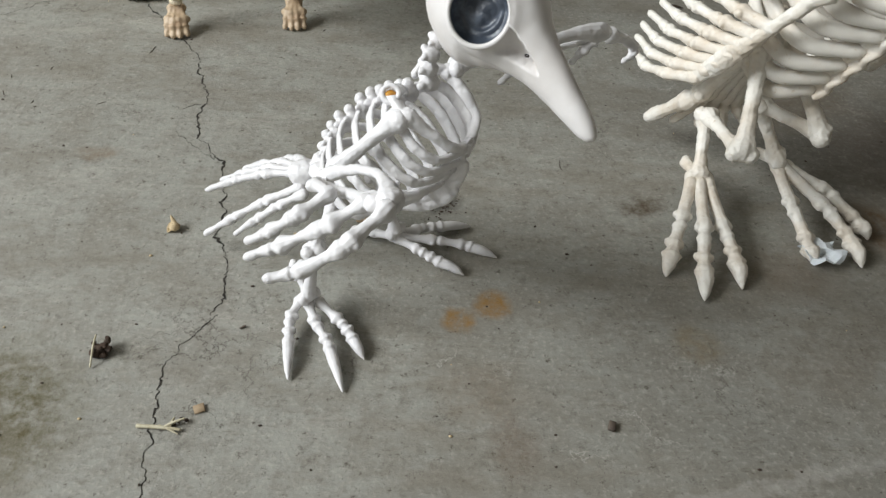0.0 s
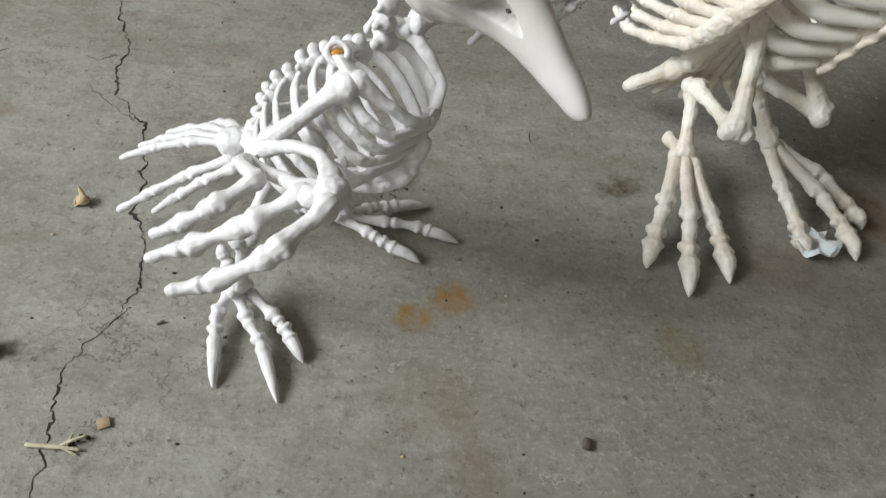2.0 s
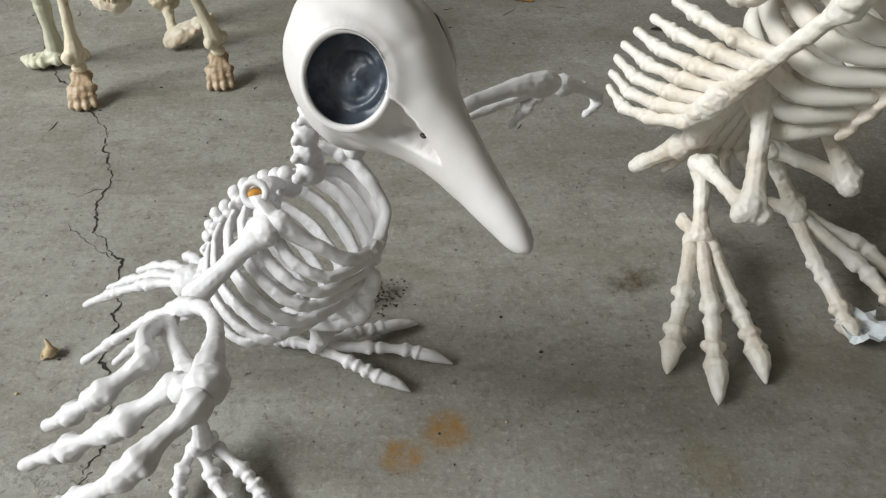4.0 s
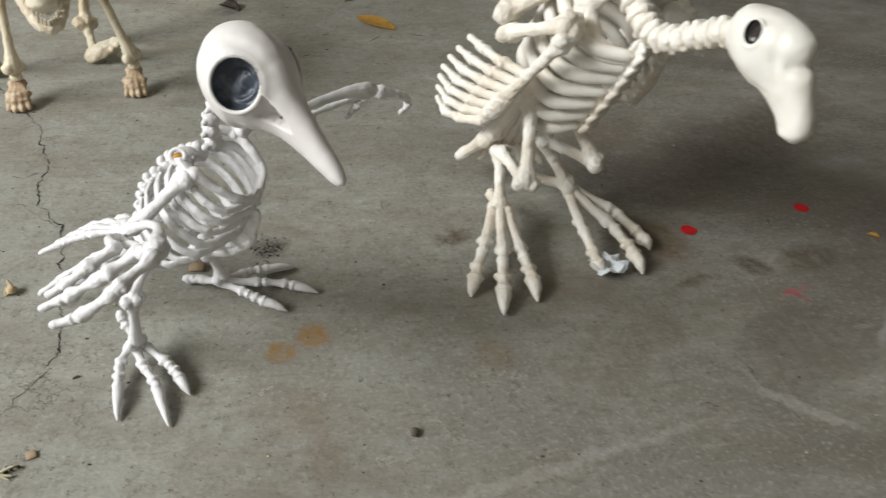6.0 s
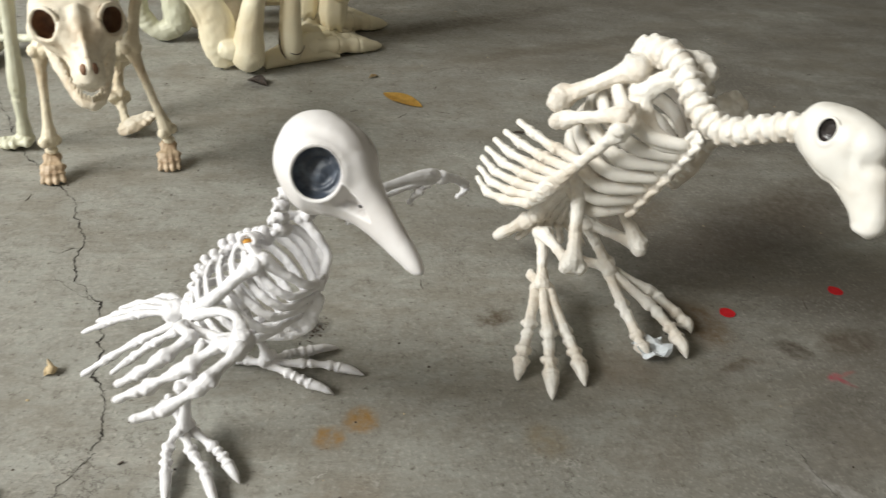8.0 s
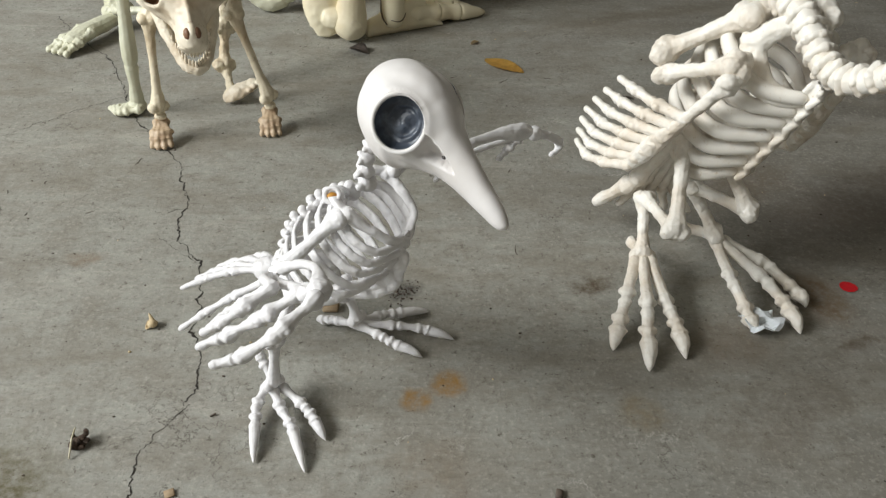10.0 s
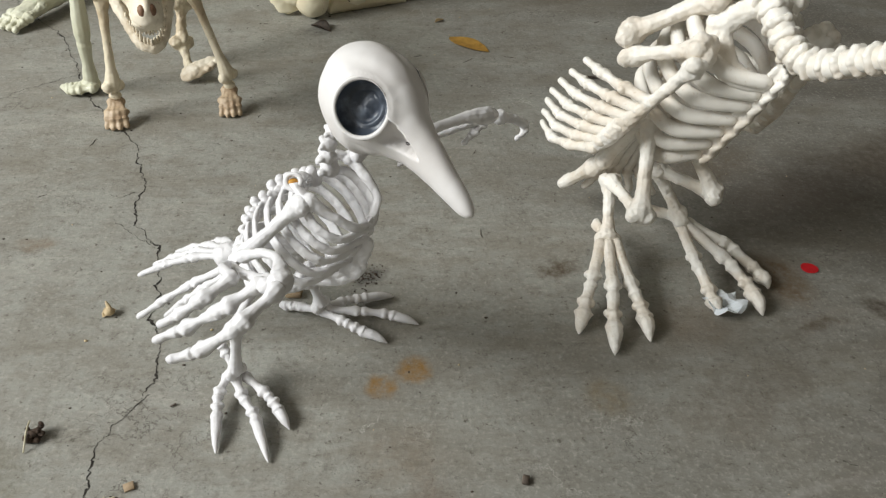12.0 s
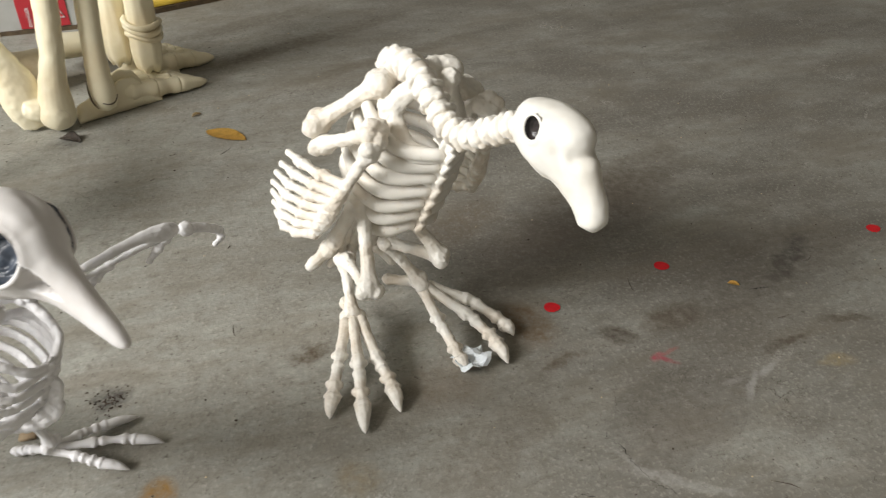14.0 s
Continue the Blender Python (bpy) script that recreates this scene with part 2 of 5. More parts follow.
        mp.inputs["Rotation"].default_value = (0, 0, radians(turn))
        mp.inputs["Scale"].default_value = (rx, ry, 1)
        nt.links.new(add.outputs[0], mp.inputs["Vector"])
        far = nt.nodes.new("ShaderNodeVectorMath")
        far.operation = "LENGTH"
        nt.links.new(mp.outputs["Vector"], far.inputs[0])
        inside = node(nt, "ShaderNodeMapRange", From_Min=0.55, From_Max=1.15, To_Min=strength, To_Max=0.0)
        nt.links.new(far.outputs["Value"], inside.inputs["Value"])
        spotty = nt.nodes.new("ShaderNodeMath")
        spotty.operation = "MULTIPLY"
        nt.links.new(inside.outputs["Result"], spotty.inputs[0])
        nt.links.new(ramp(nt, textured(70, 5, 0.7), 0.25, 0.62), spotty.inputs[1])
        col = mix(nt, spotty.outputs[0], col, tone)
    nt.links.new(col, b.inputs["Base Color"])
    gloss = node(nt, "ShaderNodeMapRange", To_Min=0.5, To_Max=0.85)
    nt.links.new(middle, gloss.inputs["Value"])
    nt.links.new(gloss.outputs["Result"], b.inputs["Roughness"])
    heights = node(nt, "ShaderNodeMath")
    heights.operation = "ADD"
    nt.links.new(grain, heights.inputs[0])
    nt.links.new(middle, heights.inputs[1])
    bump(nt, b, heights.outputs[0], 0.45, 0.002)


M_FLOOR = material("worn_concrete", concrete)
# near-black tone paints the shade inside the uncarved cracks
M_CRACK = material("crack_groove_dark", plain((0.018, 0.015, 0.012), (0.05, 0.043, 0.035), 180, 0.95, 0.6))

# ---- shape helpers ----
V = Vector
AT = {}


def thing(name, place, label, category, group=""):
    """An Empty at the base of a thing."""
    ob = new(name)
    ob.empty_display_size = 0.02
    ob.location = place
    AT[ob] = V(place)
    return tagged(ob, label, category, group)


FUSE = []


def part(name, bm, mat, parent=None, label="", lump=0.0, scale=90.0, flat=False, fuse=0.0):
    """Links a bmesh as one mesh object under a thing or a part; lump: uneven relief in metres."""
    bm.normal_update()
    if lump:
        for v in bm.verts:
            v.co += v.normal * lump * (noise.noise(v.co * scale) + 0.5 * noise.noise(v.co * scale * 2.7))
    bmesh.ops.recalc_face_normals(bm, faces=bm.faces[:])
    middle = sum((v.co for v in bm.verts), V()) / max(1, len(bm.verts))
    bmesh.ops.translate(bm, verts=bm.verts[:], vec=-middle)
    me = bpy.data.meshes.new(name)
    bm.to_mesh(me)
    bm.free()
    for p in me.polygons:
        p.use_smooth = not flat
    for m in (mat if isinstance(mat, list) else [mat]):
        me.materials.append(m)
    ob = new(name, me)
    ob.location = middle
    AT[ob] = middle
    if parent:
        ob.parent = parent
        ob.matrix_parent_inverse = Matrix.Translation(-AT[parent])
    if label:
        tagged(ob, label)
    if fuse:
        FUSE.append((ob, fuse, lump, scale))
    return ob


def smooth_line(pts, rad, sub):
    """Catmull-Rom through points and radii."""
    if sub <= 1 or len(pts) < 3:
        return [V(p) for p in pts], list(rad)
    out, radii = [], []
    n = len(pts)
    for i in range(n - 1):
        a, b, c, d = (V(pts[max(0, i - 1)]), V(pts[i]), V(pts[i + 1]), V(pts[min(n - 1, i + 2)]))
        r = (rad[max(0, i - 1)], rad[i], rad[i + 1], rad[min(n - 1, i + 2)])
        for k in range(sub):
            t = k / sub
            w = (-0.5 * t + t * t - 0.5 * t ** 3, 1 - 2.5 * t * t + 1.5 * t ** 3, 0.5 * t + 2 * t * t - 1.5 * t ** 3, -0.5 * t * t + 0.5 * t ** 3)
            out.append(a * w[0] + b * w[1] + c * w[2] + d * w[3])
            radii.append(max(1e-4, sum(x * y for x, y in zip(w, r))))
    return out + [V(pts[-1])], radii + [rad[-1]]


def tube(bm, pts, rad, seg=10, sub=4, squash=1.0, side=None):
    """A closed tube with round ends; squash flattens it across the direction side."""
    pts, rad = smooth_line(pts, rad, sub)
    n = len(pts)
    tang = [(pts[min(n - 1, i + 1)] - pts[max(0, i - 1)]).normalized() for i in range(n)]
    nor = V(side) if side else tang[0].orthogonal()
    rings = []
    stations = [(pts[0] - tang[0] * rad[0] * 0.6, rad[0] * 0.75, tang[0])]
    stations += list(zip(pts, rad, tang))
    stations += [(pts[-1] + tang[-1] * rad[-1] * 0.6, rad[-1] * 0.75, tang[-1])]
    for p, r, t in stations:
        nor = (nor - t * nor.dot(t)).normalized()
        bi = t.cross(nor)
        rings.append([bm.verts.new(p + nor * (math.cos(a) * r * squash) + bi * (math.sin(a) * r))
                      for a in (2 * math.pi * k / seg for k in range(seg))])
    for a, b in zip(rings, rings[1:]):
        for k in range(seg):
            bm.faces.new((a[k], a[(k + 1) % seg], b[(k + 1) % seg], b[k]))
    for ring, p, t, r in ((rings[0], pts[0], -tang[0], rad[0]), (rings[-1], pts[-1], tang[-1], rad[-1])):
        tip = bm.verts.new(p + t * r * 0.95)
        for k in range(seg):
            bm.faces.new((ring[k], ring[(k + 1) % seg], tip))
    return bm


def ball(bm, place, r, stretch=(1, 1, 1), turn=None, level=2):
    m = Matrix.Translation(place) @ (turn.to_4x4() if turn else Matrix()) @ Matrix.Diagonal((r * stretch[0], r * stretch[1], r * stretch[2], 1))
    bmesh.ops.create_icosphere(bm, subdivisions=level, radius=1, matrix=m)


def bone(bm, a, b, r, k0=1.5, k1=1.5, bow=(0, 0, 0), seg=10, condyles=True):
    """A long bone: slim shaft, swollen ends with two knuckles each."""
    a, b, bow = V(a), V(b), V(bow)
    prof = ((0, 0.85 * k0), (0.07, k0), (0.2, 1.08), (0.38, 0.9), (0.6, 0.88), (0.8, 1.05), (0.93, k1), (1, 0.85 * k1))
    tube(bm, [a.lerp(b, t) + bow * (4 * t * (1 - t)) for t, _ in prof], [r * k for _, k in prof], seg, 3)
    if condyles:
        d = (b - a).normalized()
        o = d.orthogonal()
        if abs(d.z) < 0.9:
            o = d.cross(V((0, 0, 1))).normalized()
        for p, k in ((a, k0), (b, k1)):
            if k > 1.2:
                for s in (-1, 1):
                    ball(bm, p + o * (s * r * k * 0.55), r * k * 0.78)
    return bm


def phalanx(bm, a, b, k, knob):
    """One finger bone: a collar, a slim shaft and a flared far end with two knuckles."""
    a, b = V(a), V(b)
    d = (b - a).normalized()
    prof = ((0, 0.96 * knob), (0.07, 0.98 * knob), (0.17, 0.84 * knob), (0.36, 0.94), (0.60, 0.92), (0.78, 0.80 * knob), (0.90, 1.0 * knob), (1, 0.94 * knob))
    tube(bm, [a.lerp(b, t) for t, _ in prof], [k * w for _, w in prof], 10, 2)
    side = d.cross(V((0, 0, 1)))
    side = side.normalized() if side.length > 0.1 else d.orthogonal()
    for s in (-1, 1):
        ball(bm, b - d * (k * 0.45) + side * (s * k * 0.80), k * knob * 0.62)
    return bm


def digit(bm, pts, r, r_end=0.6, claw=0, knob=1.52):
    """Finger or toe: flared short bones with a groove at each joint, the last one blunt or a claw."""
    n = len(pts) - 1
    for i in range(n):
        a, b = V(pts[i]), V(pts[i + 1])
        k = r * (1 - (1 - r_end) * i / max(1, n - 1)) if n > 1 else r
        d = (b - a).normalized()
        if i:
            ball(bm, a, k * 0.95)
            a = a + d * k * 0.85
        if i < n - 1:
            phalanx(bm, a, b - d * k * 0.45, k, knob)
        elif claw:
            up = V((0, 0, claw))
            tube(bm, [a, a.lerp(b, 0.07), a.lerp(b, 0.16), a.lerp(b, 0.45) + up, a.lerp(b, 0.8) + up * 0.7, b], [k * 1.25, k * 1.52, k * 1.28, k * 1.18, k * 0.72, k * 0.18], 10, 3)
        else:
            tube(bm, [a, a.lerp(b, 0.10), a.lerp(b, 0.22), a.lerp(b, 0.5), a.lerp(b, 0.85), b], [k * 1.15, k * 1.35, k * 1.12, k * 0.86, k * 0.95, k * 0.8], 10, 3)
    return bm


def loft(sections, f, l, u, c, rings=8, seg=56, power=2.2):
    """A skull skin lofted along a curved centre line; sections of (ahead, up, half width, half height)."""
    pts, _ = smooth_line([(s, z, 0) for s, z, w, h in sections], [1] * len(sections), rings)
    ww, _ = smooth_line([(w, h, 0) for s, z, w, h in sections], [1] * len(sections), rings)
    bm = bmesh.new()
    loops = []
    n = len(pts)
    for i in range(n):
        d = (pts[min(n - 1, i + 1)] - pts[max(0, i - 1)]).normalized()
        up = V((-d.y, d.x, 0))
        loop = []
        for k in range(seg):
            a = 2 * math.pi * k / seg
            ca, sa = math.cos(a), math.sin(a)
            x = math.copysign(abs(ca) ** (2 / power), ca) * max(ww[i].x, 1e-4)
            y = math.copysign(abs(sa) ** (2 / power), sa) * max(ww[i].y, 1e-4)
            q = pts[i] + up * y
            loop.append(bm.verts.new((q.x, x, q.y)))
        loops.append(loop)
    for a, b in zip(loops, loops[1:]):
        for k in range(seg):
            bm.faces.new((a[k], a[(k + 1) % seg], b[(k + 1) % seg], b[k]))
    bm.faces.new(loops[0])
    bm.faces.new(loops[-1])
    return bm, Matrix((f, l, u)).transposed().to_4x4().copy(), V(c)


def eye_hole(bm, centre, axis, r, rim, tall=1.0):
    """Opens a round socket in a skin given in skull coordinates and swells its rim."""
    centre, axis = V(centre), V(axis).normalized()
    side = axis.cross(V((0, 0, 1))).normalized()
    up = side.cross(axis)
    inside = set()
    for v in bm.verts:
        d = v.co - centre
        if d.dot(axis) < -r * 0.9:
            continue
        x, y = d.dot(side), d.dot(up) / tall
        e = math.hypot(x, y)
        if e < r * 0.94:
            inside.add(v)
        elif e < r * 1.12:
            v.co += (side * x + up * y * tall) * (r / e - 1) * 0.8
        if r * 0.85 < e < r * 1.7:
            v.co += axis * rim * math.exp(-((e - r * 1.1) / (r * 0.22)) ** 2)
    bmesh.ops.delete(bm, geom=[f for f in bm.faces if all(v in inside for v in f.verts)], context="FACES")
    for v in {v for e in bm.edges if len(e.link_faces) == 1 for v in e.verts}:
        d = v.co - centre
        x, y = d.dot(side), d.dot(up) / tall
        e = math.hypot(x, y)
        if e < r * 1.4 and d.dot(axis) > -r * 0.9:
            v.co += (side * x + up * y * tall) * (r / e - 1)
    return centre, axis, side, up


def rim_ring(bm, frame_of, r, thick, tall=1.0, sink=0.0, seg=44):
    centre, axis, side, up = frame_of
    loops = []
    for i in range(seg):
        a = 2 * math.pi * i / seg
        out = (side * math.cos(a) + up * math.sin(a) * tall)
        q = centre + out * r - axis * sink
        loops.append([bm.verts.new(q + out.normalized() * (math.cos(b) * thick) + axis * (math.sin(b) * thick * 0.8)) for b in (2 * math.pi * k / 8 for k in range(8))])
    for i in range(seg):
        a, b = loops[i], loops[(i + 1) % seg]
        for k in range(8):
            bm.faces.new((a[k], a[(k + 1) % 8], b[(k + 1) % 8], b[k]))


def bowl(frame_of, r, depth, swirl=0.0, tall=1.0, sink=0.0):
    """The hollow of an eye, with moulded swirls and a low boss inside."""
    centre, axis, side, up = frame_of
    bm = bmesh.new()
    loops = []
    rings, seg = 16, 40
    for i in range(rings):
        t = i / (rings - 1)
        loop = []
        for k in range(seg):
            a = 2 * math.pi * k / seg
            e = r * 1.03 * (1 - t)
            dep = depth * math.sqrt(max(0, 1 - (1 - t) ** 2.6)) + sink
            wob = swirl * (math.sin(2 * a + 9 * t) * 0.5 * math.exp(-((t - 0.6) / 0.25) ** 2) - 1.6 * math.exp(-((t - 0.42) / 0.05) ** 2) - 2.2 * math.exp(-((t - 1.0) / 0.35) ** 2))
            loop.append(bm.verts.new(centre + side * (math.cos(a) * e) + up * (math.sin(a) * e * tall) - axis * (dep + wob)))
        loops.append(loop)
    for a, b in zip(loops, loops[1:]):
        for k in range(seg):
            bm.faces.new((a[k], a[(k + 1) % seg], b[(k + 1) % seg], b[k]))
    return bm


def to_world(bm, m, c):
    for v in bm.verts:
        v.co = m.to_3x3() @ v.co + c
    return bm


# ---- garage ----
def box(bm, x0, x1, y0, y1, z0, z1):
    bmesh.ops.create_cube(bm, size=1, matrix=Matrix.Translation(((x0 + x1) / 2, (y0 + y1) / 2, (z0 + z1) / 2)) @ Matrix.Diagonal((x1 - x0, y1 - y0, z1 - z0, 1)))
    return bm


def wall(name, boxes, mat=M_WALL, label="plain grey unseen wall added to close the room"):
    bm = bmesh.new()
    for b in boxes:
        box(bm, *b)
    return tagged(part(name, bm, mat, None, flat=True), label, name.split("_")[0], kind="structure")


bm = bmesh.new()
bmesh.ops.create_grid(bm, x_segments=60, y_segments=60, size=1, matrix=Matrix.Diagonal((4.4, 3.5, 1, 1)))
bmesh.ops.translate(bm, verts=bm.verts[:], vec=(0.45, 0.9, 0))
low = bmesh.ops.extrude_face_region(bm, geom=bm.faces[:])
bmesh.ops.translate(bm, verts=[g for g in low["geom"] if isinstance(g, bmesh.types.BMVert)], vec=(0, 0, -0.1))
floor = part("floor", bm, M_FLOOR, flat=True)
# keep object coordinates equal to world coordinates for the stains and shade patch
floor.data.transform(Matrix.Translation(floor.location))
floor.location = (0, 0, 0)
tagged(floor, "worn stained grey concrete garage floor", "floor", kind="structure")
# unseen walls and ceiling, added to close the room and bounce its light
wall("wall_west", [(-3.75, -3.6, -2.5, -2.45, 0, 3.4), (-3.75, -3.6, 1.5, 4.3, 0, 3.4), (-3.75, -3.6, -2.45, 1.5, 3.3, 3.4)])
wall("wall_east", [(4.75, 4.8, -2.5, 4.3, 0, 3.4)])
wall("wall_south", [(-3.6, 4.75, -2.5, -2.35, 0, 3.4)])
wall("wall_north", [(-3.6, 4.75, 4.15, 4.3, 0, 3.4)])
wall("ceiling", [(-3.75, 4.8, -2.5, 4.3, 3.4, 3.5)], label="plain grey unseen ceiling added to close the room")


def crack(points, wide, seed):
    """A jagged crack laid as a ragged ribbon; dark colour stands for the groove's shade."""
    rng = random.Random(seed)
    line = []
    for (x0, y0), (x1, y1) in zip(points, points[1:]):
        n = max(2, int(math.hypot(x1 - x0, y1 - y0) / 0.003))
        for i in range(n):
            t = i / n
            x, y = x0 + (x1 - x0) * t, y0 + (y1 - y0) * t
            line.append((x + 0.006 * noise.noise((x * 55, y * 55, seed)) + 0.0035 * noise.noise((x * 170, y * 170, seed)) + rng.gauss(0, 0.0008), y + 0.006 * noise.noise((x * 55, y * 55, seed + 9)) + 0.003 * noise.noise((x * 170, y * 170, seed + 5)) + rng.gauss(0, 0.0008)))
    bm = bmesh.new()
    last = None
    for i in range(len(line) - 1):
        (x, y), (nx, ny) = line[i], line[i + 1]
        d = V((nx - x, ny - y, 0)).normalized()
        o = V((-d.y, d.x, 0))
        w = 0.58 * wide * (0.08 + 2.3 * abs(noise.noise((x * 46, y * 46, seed))) ** 1.3 + rng.random() * 0.4)
        row = [bm.verts.new(V((x, y, z)) + o * s * w) for s, z in ((-1, 0.0004), (0, 0.0007), (1, 0.0004))]
        if last:
            for k in range(2):
                bm.faces.new((last[k], last[k + 1], row[k + 1], row[k]))
        last = row
    return bm


MAIN = [(-0.75, 1.75), (-0.66, 1.62), (-0.576, 1.53), (-0.459, 1.272), (-0.38, 1.165), (-0.349, 1.117), (-0.332, 1.053), (-0.319, 1.015), (-0.319, 0.945),
        (-0.310, 0.918), (-0.272, 0.871), (-0.261, 0.826), (-0.256, 0.781), (-0.254, 0.73), (-0.236, 0.682), (-0.232, 0.637), (-0.243, 0.606)]
LOWER = [(-0.236, 0.612), (-0.25, 0.588), (-0.272, 0.55), (-0.273, 0.51), (-0.269, 0.48), (-0.267, 0.445), (-0.262, 0.404), (-0.258, 0.34), (-0.25, 0.25)]
BRANCH = [(-0.345, 0.93), (-0.31, 0.9), (-0.275, 0.868)]
SIDE = [(-0.85, 1.08), (-0.673, 1.219), (-0.586, 1.299), (-0.5, 1.37)]
for pts, wide, seed in ((MAIN, 0.0020, 1), (LOWER, 0.0013, 2), (BRANCH, 0.0008, 3), (SIDE, 0.0006, 4), ([(0.508, 0.490), (0.514, 0.483), (0.522, 0.475)], 0.0022, 5),
                        ([(0.573, 0.565), (0.586, 0.518), (0.589, 0.483), (0.616, 0.452)], 0.0008, 6), ([(0.914, 0.746), (0.932, 0.747), (0.950, 0.741)], 0.0045, 7),
                        ([(-0.32, 1.0), (-0.345, 0.985), (-0.37, 0.99)], 0.0007, 10)):
    tagged(part("floor_crack", crack(pts, wide, seed), M_CRACK), "jagged dark crack running through the concrete floor", "crack", kind="structure")


# ---- crow skeleton ----
def frame3(f):
    f = V(f).normalized()
    l = V((-f.y, f.x, 0)).normalized()
    return f, l, f.cross(l)


def line_at(pts, t):
    """The place a share t along a polyline of points."""
    t = min(0.9999, max(0, t)) * (len(pts) - 1)
    i = int(t)
    return V(pts[i]).lerp(V(pts[i + 1]), t - i)


def vertebra(bm, p, d, r, knob=1.0):
    """A ring-like vertebra with a spine knob above and two side processes."""
    d = V(d).normalized()
    side = d.cross(V((0, 0, 1))).normalized()
    up = side.cross(d)
    rot = Matrix((d, side, up)).transposed()
    ball(bm, p, r, (0.62, 1.0, 0.9), rot)
    ball(bm, V(p) + up * r * (0.56 + 0.3 * knob), r * 0.58 * knob, (0.85, 0.95, 1.0), rot)
    for s in (-1, 1):
        ball(bm, V(p) + side * (s * r * 0.95) + up * r * 0.2, r * 0.45, (0.8, 1.1, 0.8), rot)
    return bm


def rib(start, end, out, l, wide, r, hang, squash=0.7):
    """A flat bowed rib from the spine round the flank to the breastbone."""
    a, b, l = V(start), V(end), V(l)
    m = a.lerp(b, 0.5)
    pts = [a + l * out * 0.004, a.lerp(b, 0.07) + l * out * wide * 0.52, a.lerp(b, 0.26) + l * out * wide * 0.95,
           m + l * out * wide * 1.05 - V((0, 0, hang * 0.5)), a.lerp(b, 0.78) + l * out * wide * 0.8 - V((0, 0, hang)), b + l * out * 0.008]
    return tube(bmesh.new(), pts, [r * 0.9, r, r * 1.05, r * 1.1, r * 1.1, r * 1.0], 10, 5, squash, side=l * out)


def build_crow():
    root = thing("crow_skeleton", (-0.09, 0.66, 0), "glossy white plastic crow skeleton with big slate eye sockets", "skeleton decoration", "skeleton birds")
    f, l, u = frame3((0.90, -0.44, 0))
    spine = [(-0.132, 0.714, 0.128), (-0.128, 0.711, 0.146), (-0.124, 0.708, 0.163), (-0.118, 0.702, 0.180), (-0.111, 0.698, 0.196), (-0.1, 0.688, 0.212),
             (-0.088, 0.679, 0.234), (-0.078, 0.671, 0.246), (-0.067, 0.662, 0.255), (-0.058, 0.655, 0.264), (-0.048, 0.647, 0.270), (-0.04, 0.641, 0.275)]
    core = V((-0.045, 0.640, 0.190))
    spine = [V(p) + (core - V(p)).normalized() * 0.0105 for p in spine]
    keel = [(-0.072, 0.655, 0.128), (-0.050, 0.644, 0.132), (-0.026, 0.632, 0.143), (-0.006, 0.622, 0.160), (0.004, 0.616, 0.178), (0.010, 0.612, 0.203)]
    stern = [(-0.066, 0.650, 0.141), (-0.044, 0.640, 0.152), (-0.026, 0.631, 0.167), (-0.011, 0.623, 0.185), (-0.001, 0.618, 0.206), (0.006, 0.613, 0.222), (0.010, 0.611, 0.236)]
    for i, p in enumerate(spine):
        d = V(spine[min(11, i + 1)]) - V(spine[max(0, i - 1)])
        part("vertebra", vertebra(bmesh.new(), p, d, 0.0085, 1.2), M_CROW, root, fuse=0.0009, lump=0.0006)
    # breastbone: a broad plate with a deep thin keel below it
    bm = tube(bmesh.new(), [V(p) for p in stern], [0.004, 0.005, 0.006, 0.0085, 0.010, 0.008, 0.006], 12, 5, 0.42, side=(0.55, -0.27, -0.8))
    tube(bm, [(V(p) * 1.15 + V(q) * 0.85) / 2 for p, q in zip(keel, stern)], [0.003, 0.004, 0.0052, 0.0072, 0.0080, 0.006], 14, 5, 0.40, side=l)
    tube(bm, [V(p) for p in keel[:5]], [0.003, 0.0044, 0.005, 0.005, 0.004], 10, 5, 0.8, side=l)
    part("breastbone", bm, M_CROW, root, fuse=0.0009, lump=0.0011)
    n = 7
    for i in range(n):
        t = i / (n - 1)
        s = line_at(spine, 0.10 + 0.84 * t)
        for out in (-1, 1):
            e = line_at(stern, 0.06 + 0.90 * t) + l * out * 0.010 * (1 - 0.6 * t)
            bm = rib(s, e, out, l, 0.027 + 0.017 * math.sin(math.pi * min(1, 0.15 + 0.62 * t)), 0.0058, 0.014 * (1 - 0.5 * t), 0.52)
            ball(bm, e, 0.0062, (1.1, 1, 0.9))
            part("rib", bm, M_CROW, root, fuse=0.0009, lump=0.0009)
    # shoulder girdle
    for out in (-1, 1):
        sh = V((-0.026, 0.632, 0.270)) + l * out * 0.040
        low = V((0.008, 0.613, 0.232)) + l * out * 0.004
        bm = tube(bmesh.new(), [sh, sh.lerp(low, 0.35) + l * out * 0.008 + f * 0.006, sh.lerp(low, 0.7) + l * out * 0.010 + f * 0.010, low], [0.0085, 0.0056, 0.0052, 0.0058], 12, 5, 0.7, side=l)
        tube(bm, [V((-0.045, 0.644, 0.272)) + l * out * 0.020, V((-0.042, 0.640, 0.275)) + l * out * 0.030, sh], [0.0075, 0.0085, 0.007], 10, 4, 0.6)
        ball(bm, sh, 0.0085)
        sb = part("shoulder", bm, M_CROW, root, fuse=0.0009, lump=0.0008)
        if out > 0:
            continue
        bm = bmesh.new()
        hole = V((-0.0575, 0.6155, 0.2775)) if out < 0 else V((-0.022, 0.664, 0.276))
        rim = V((-0.15, -0.70, 0.68)).normalized()
        hole = hole + rim * 0.0045
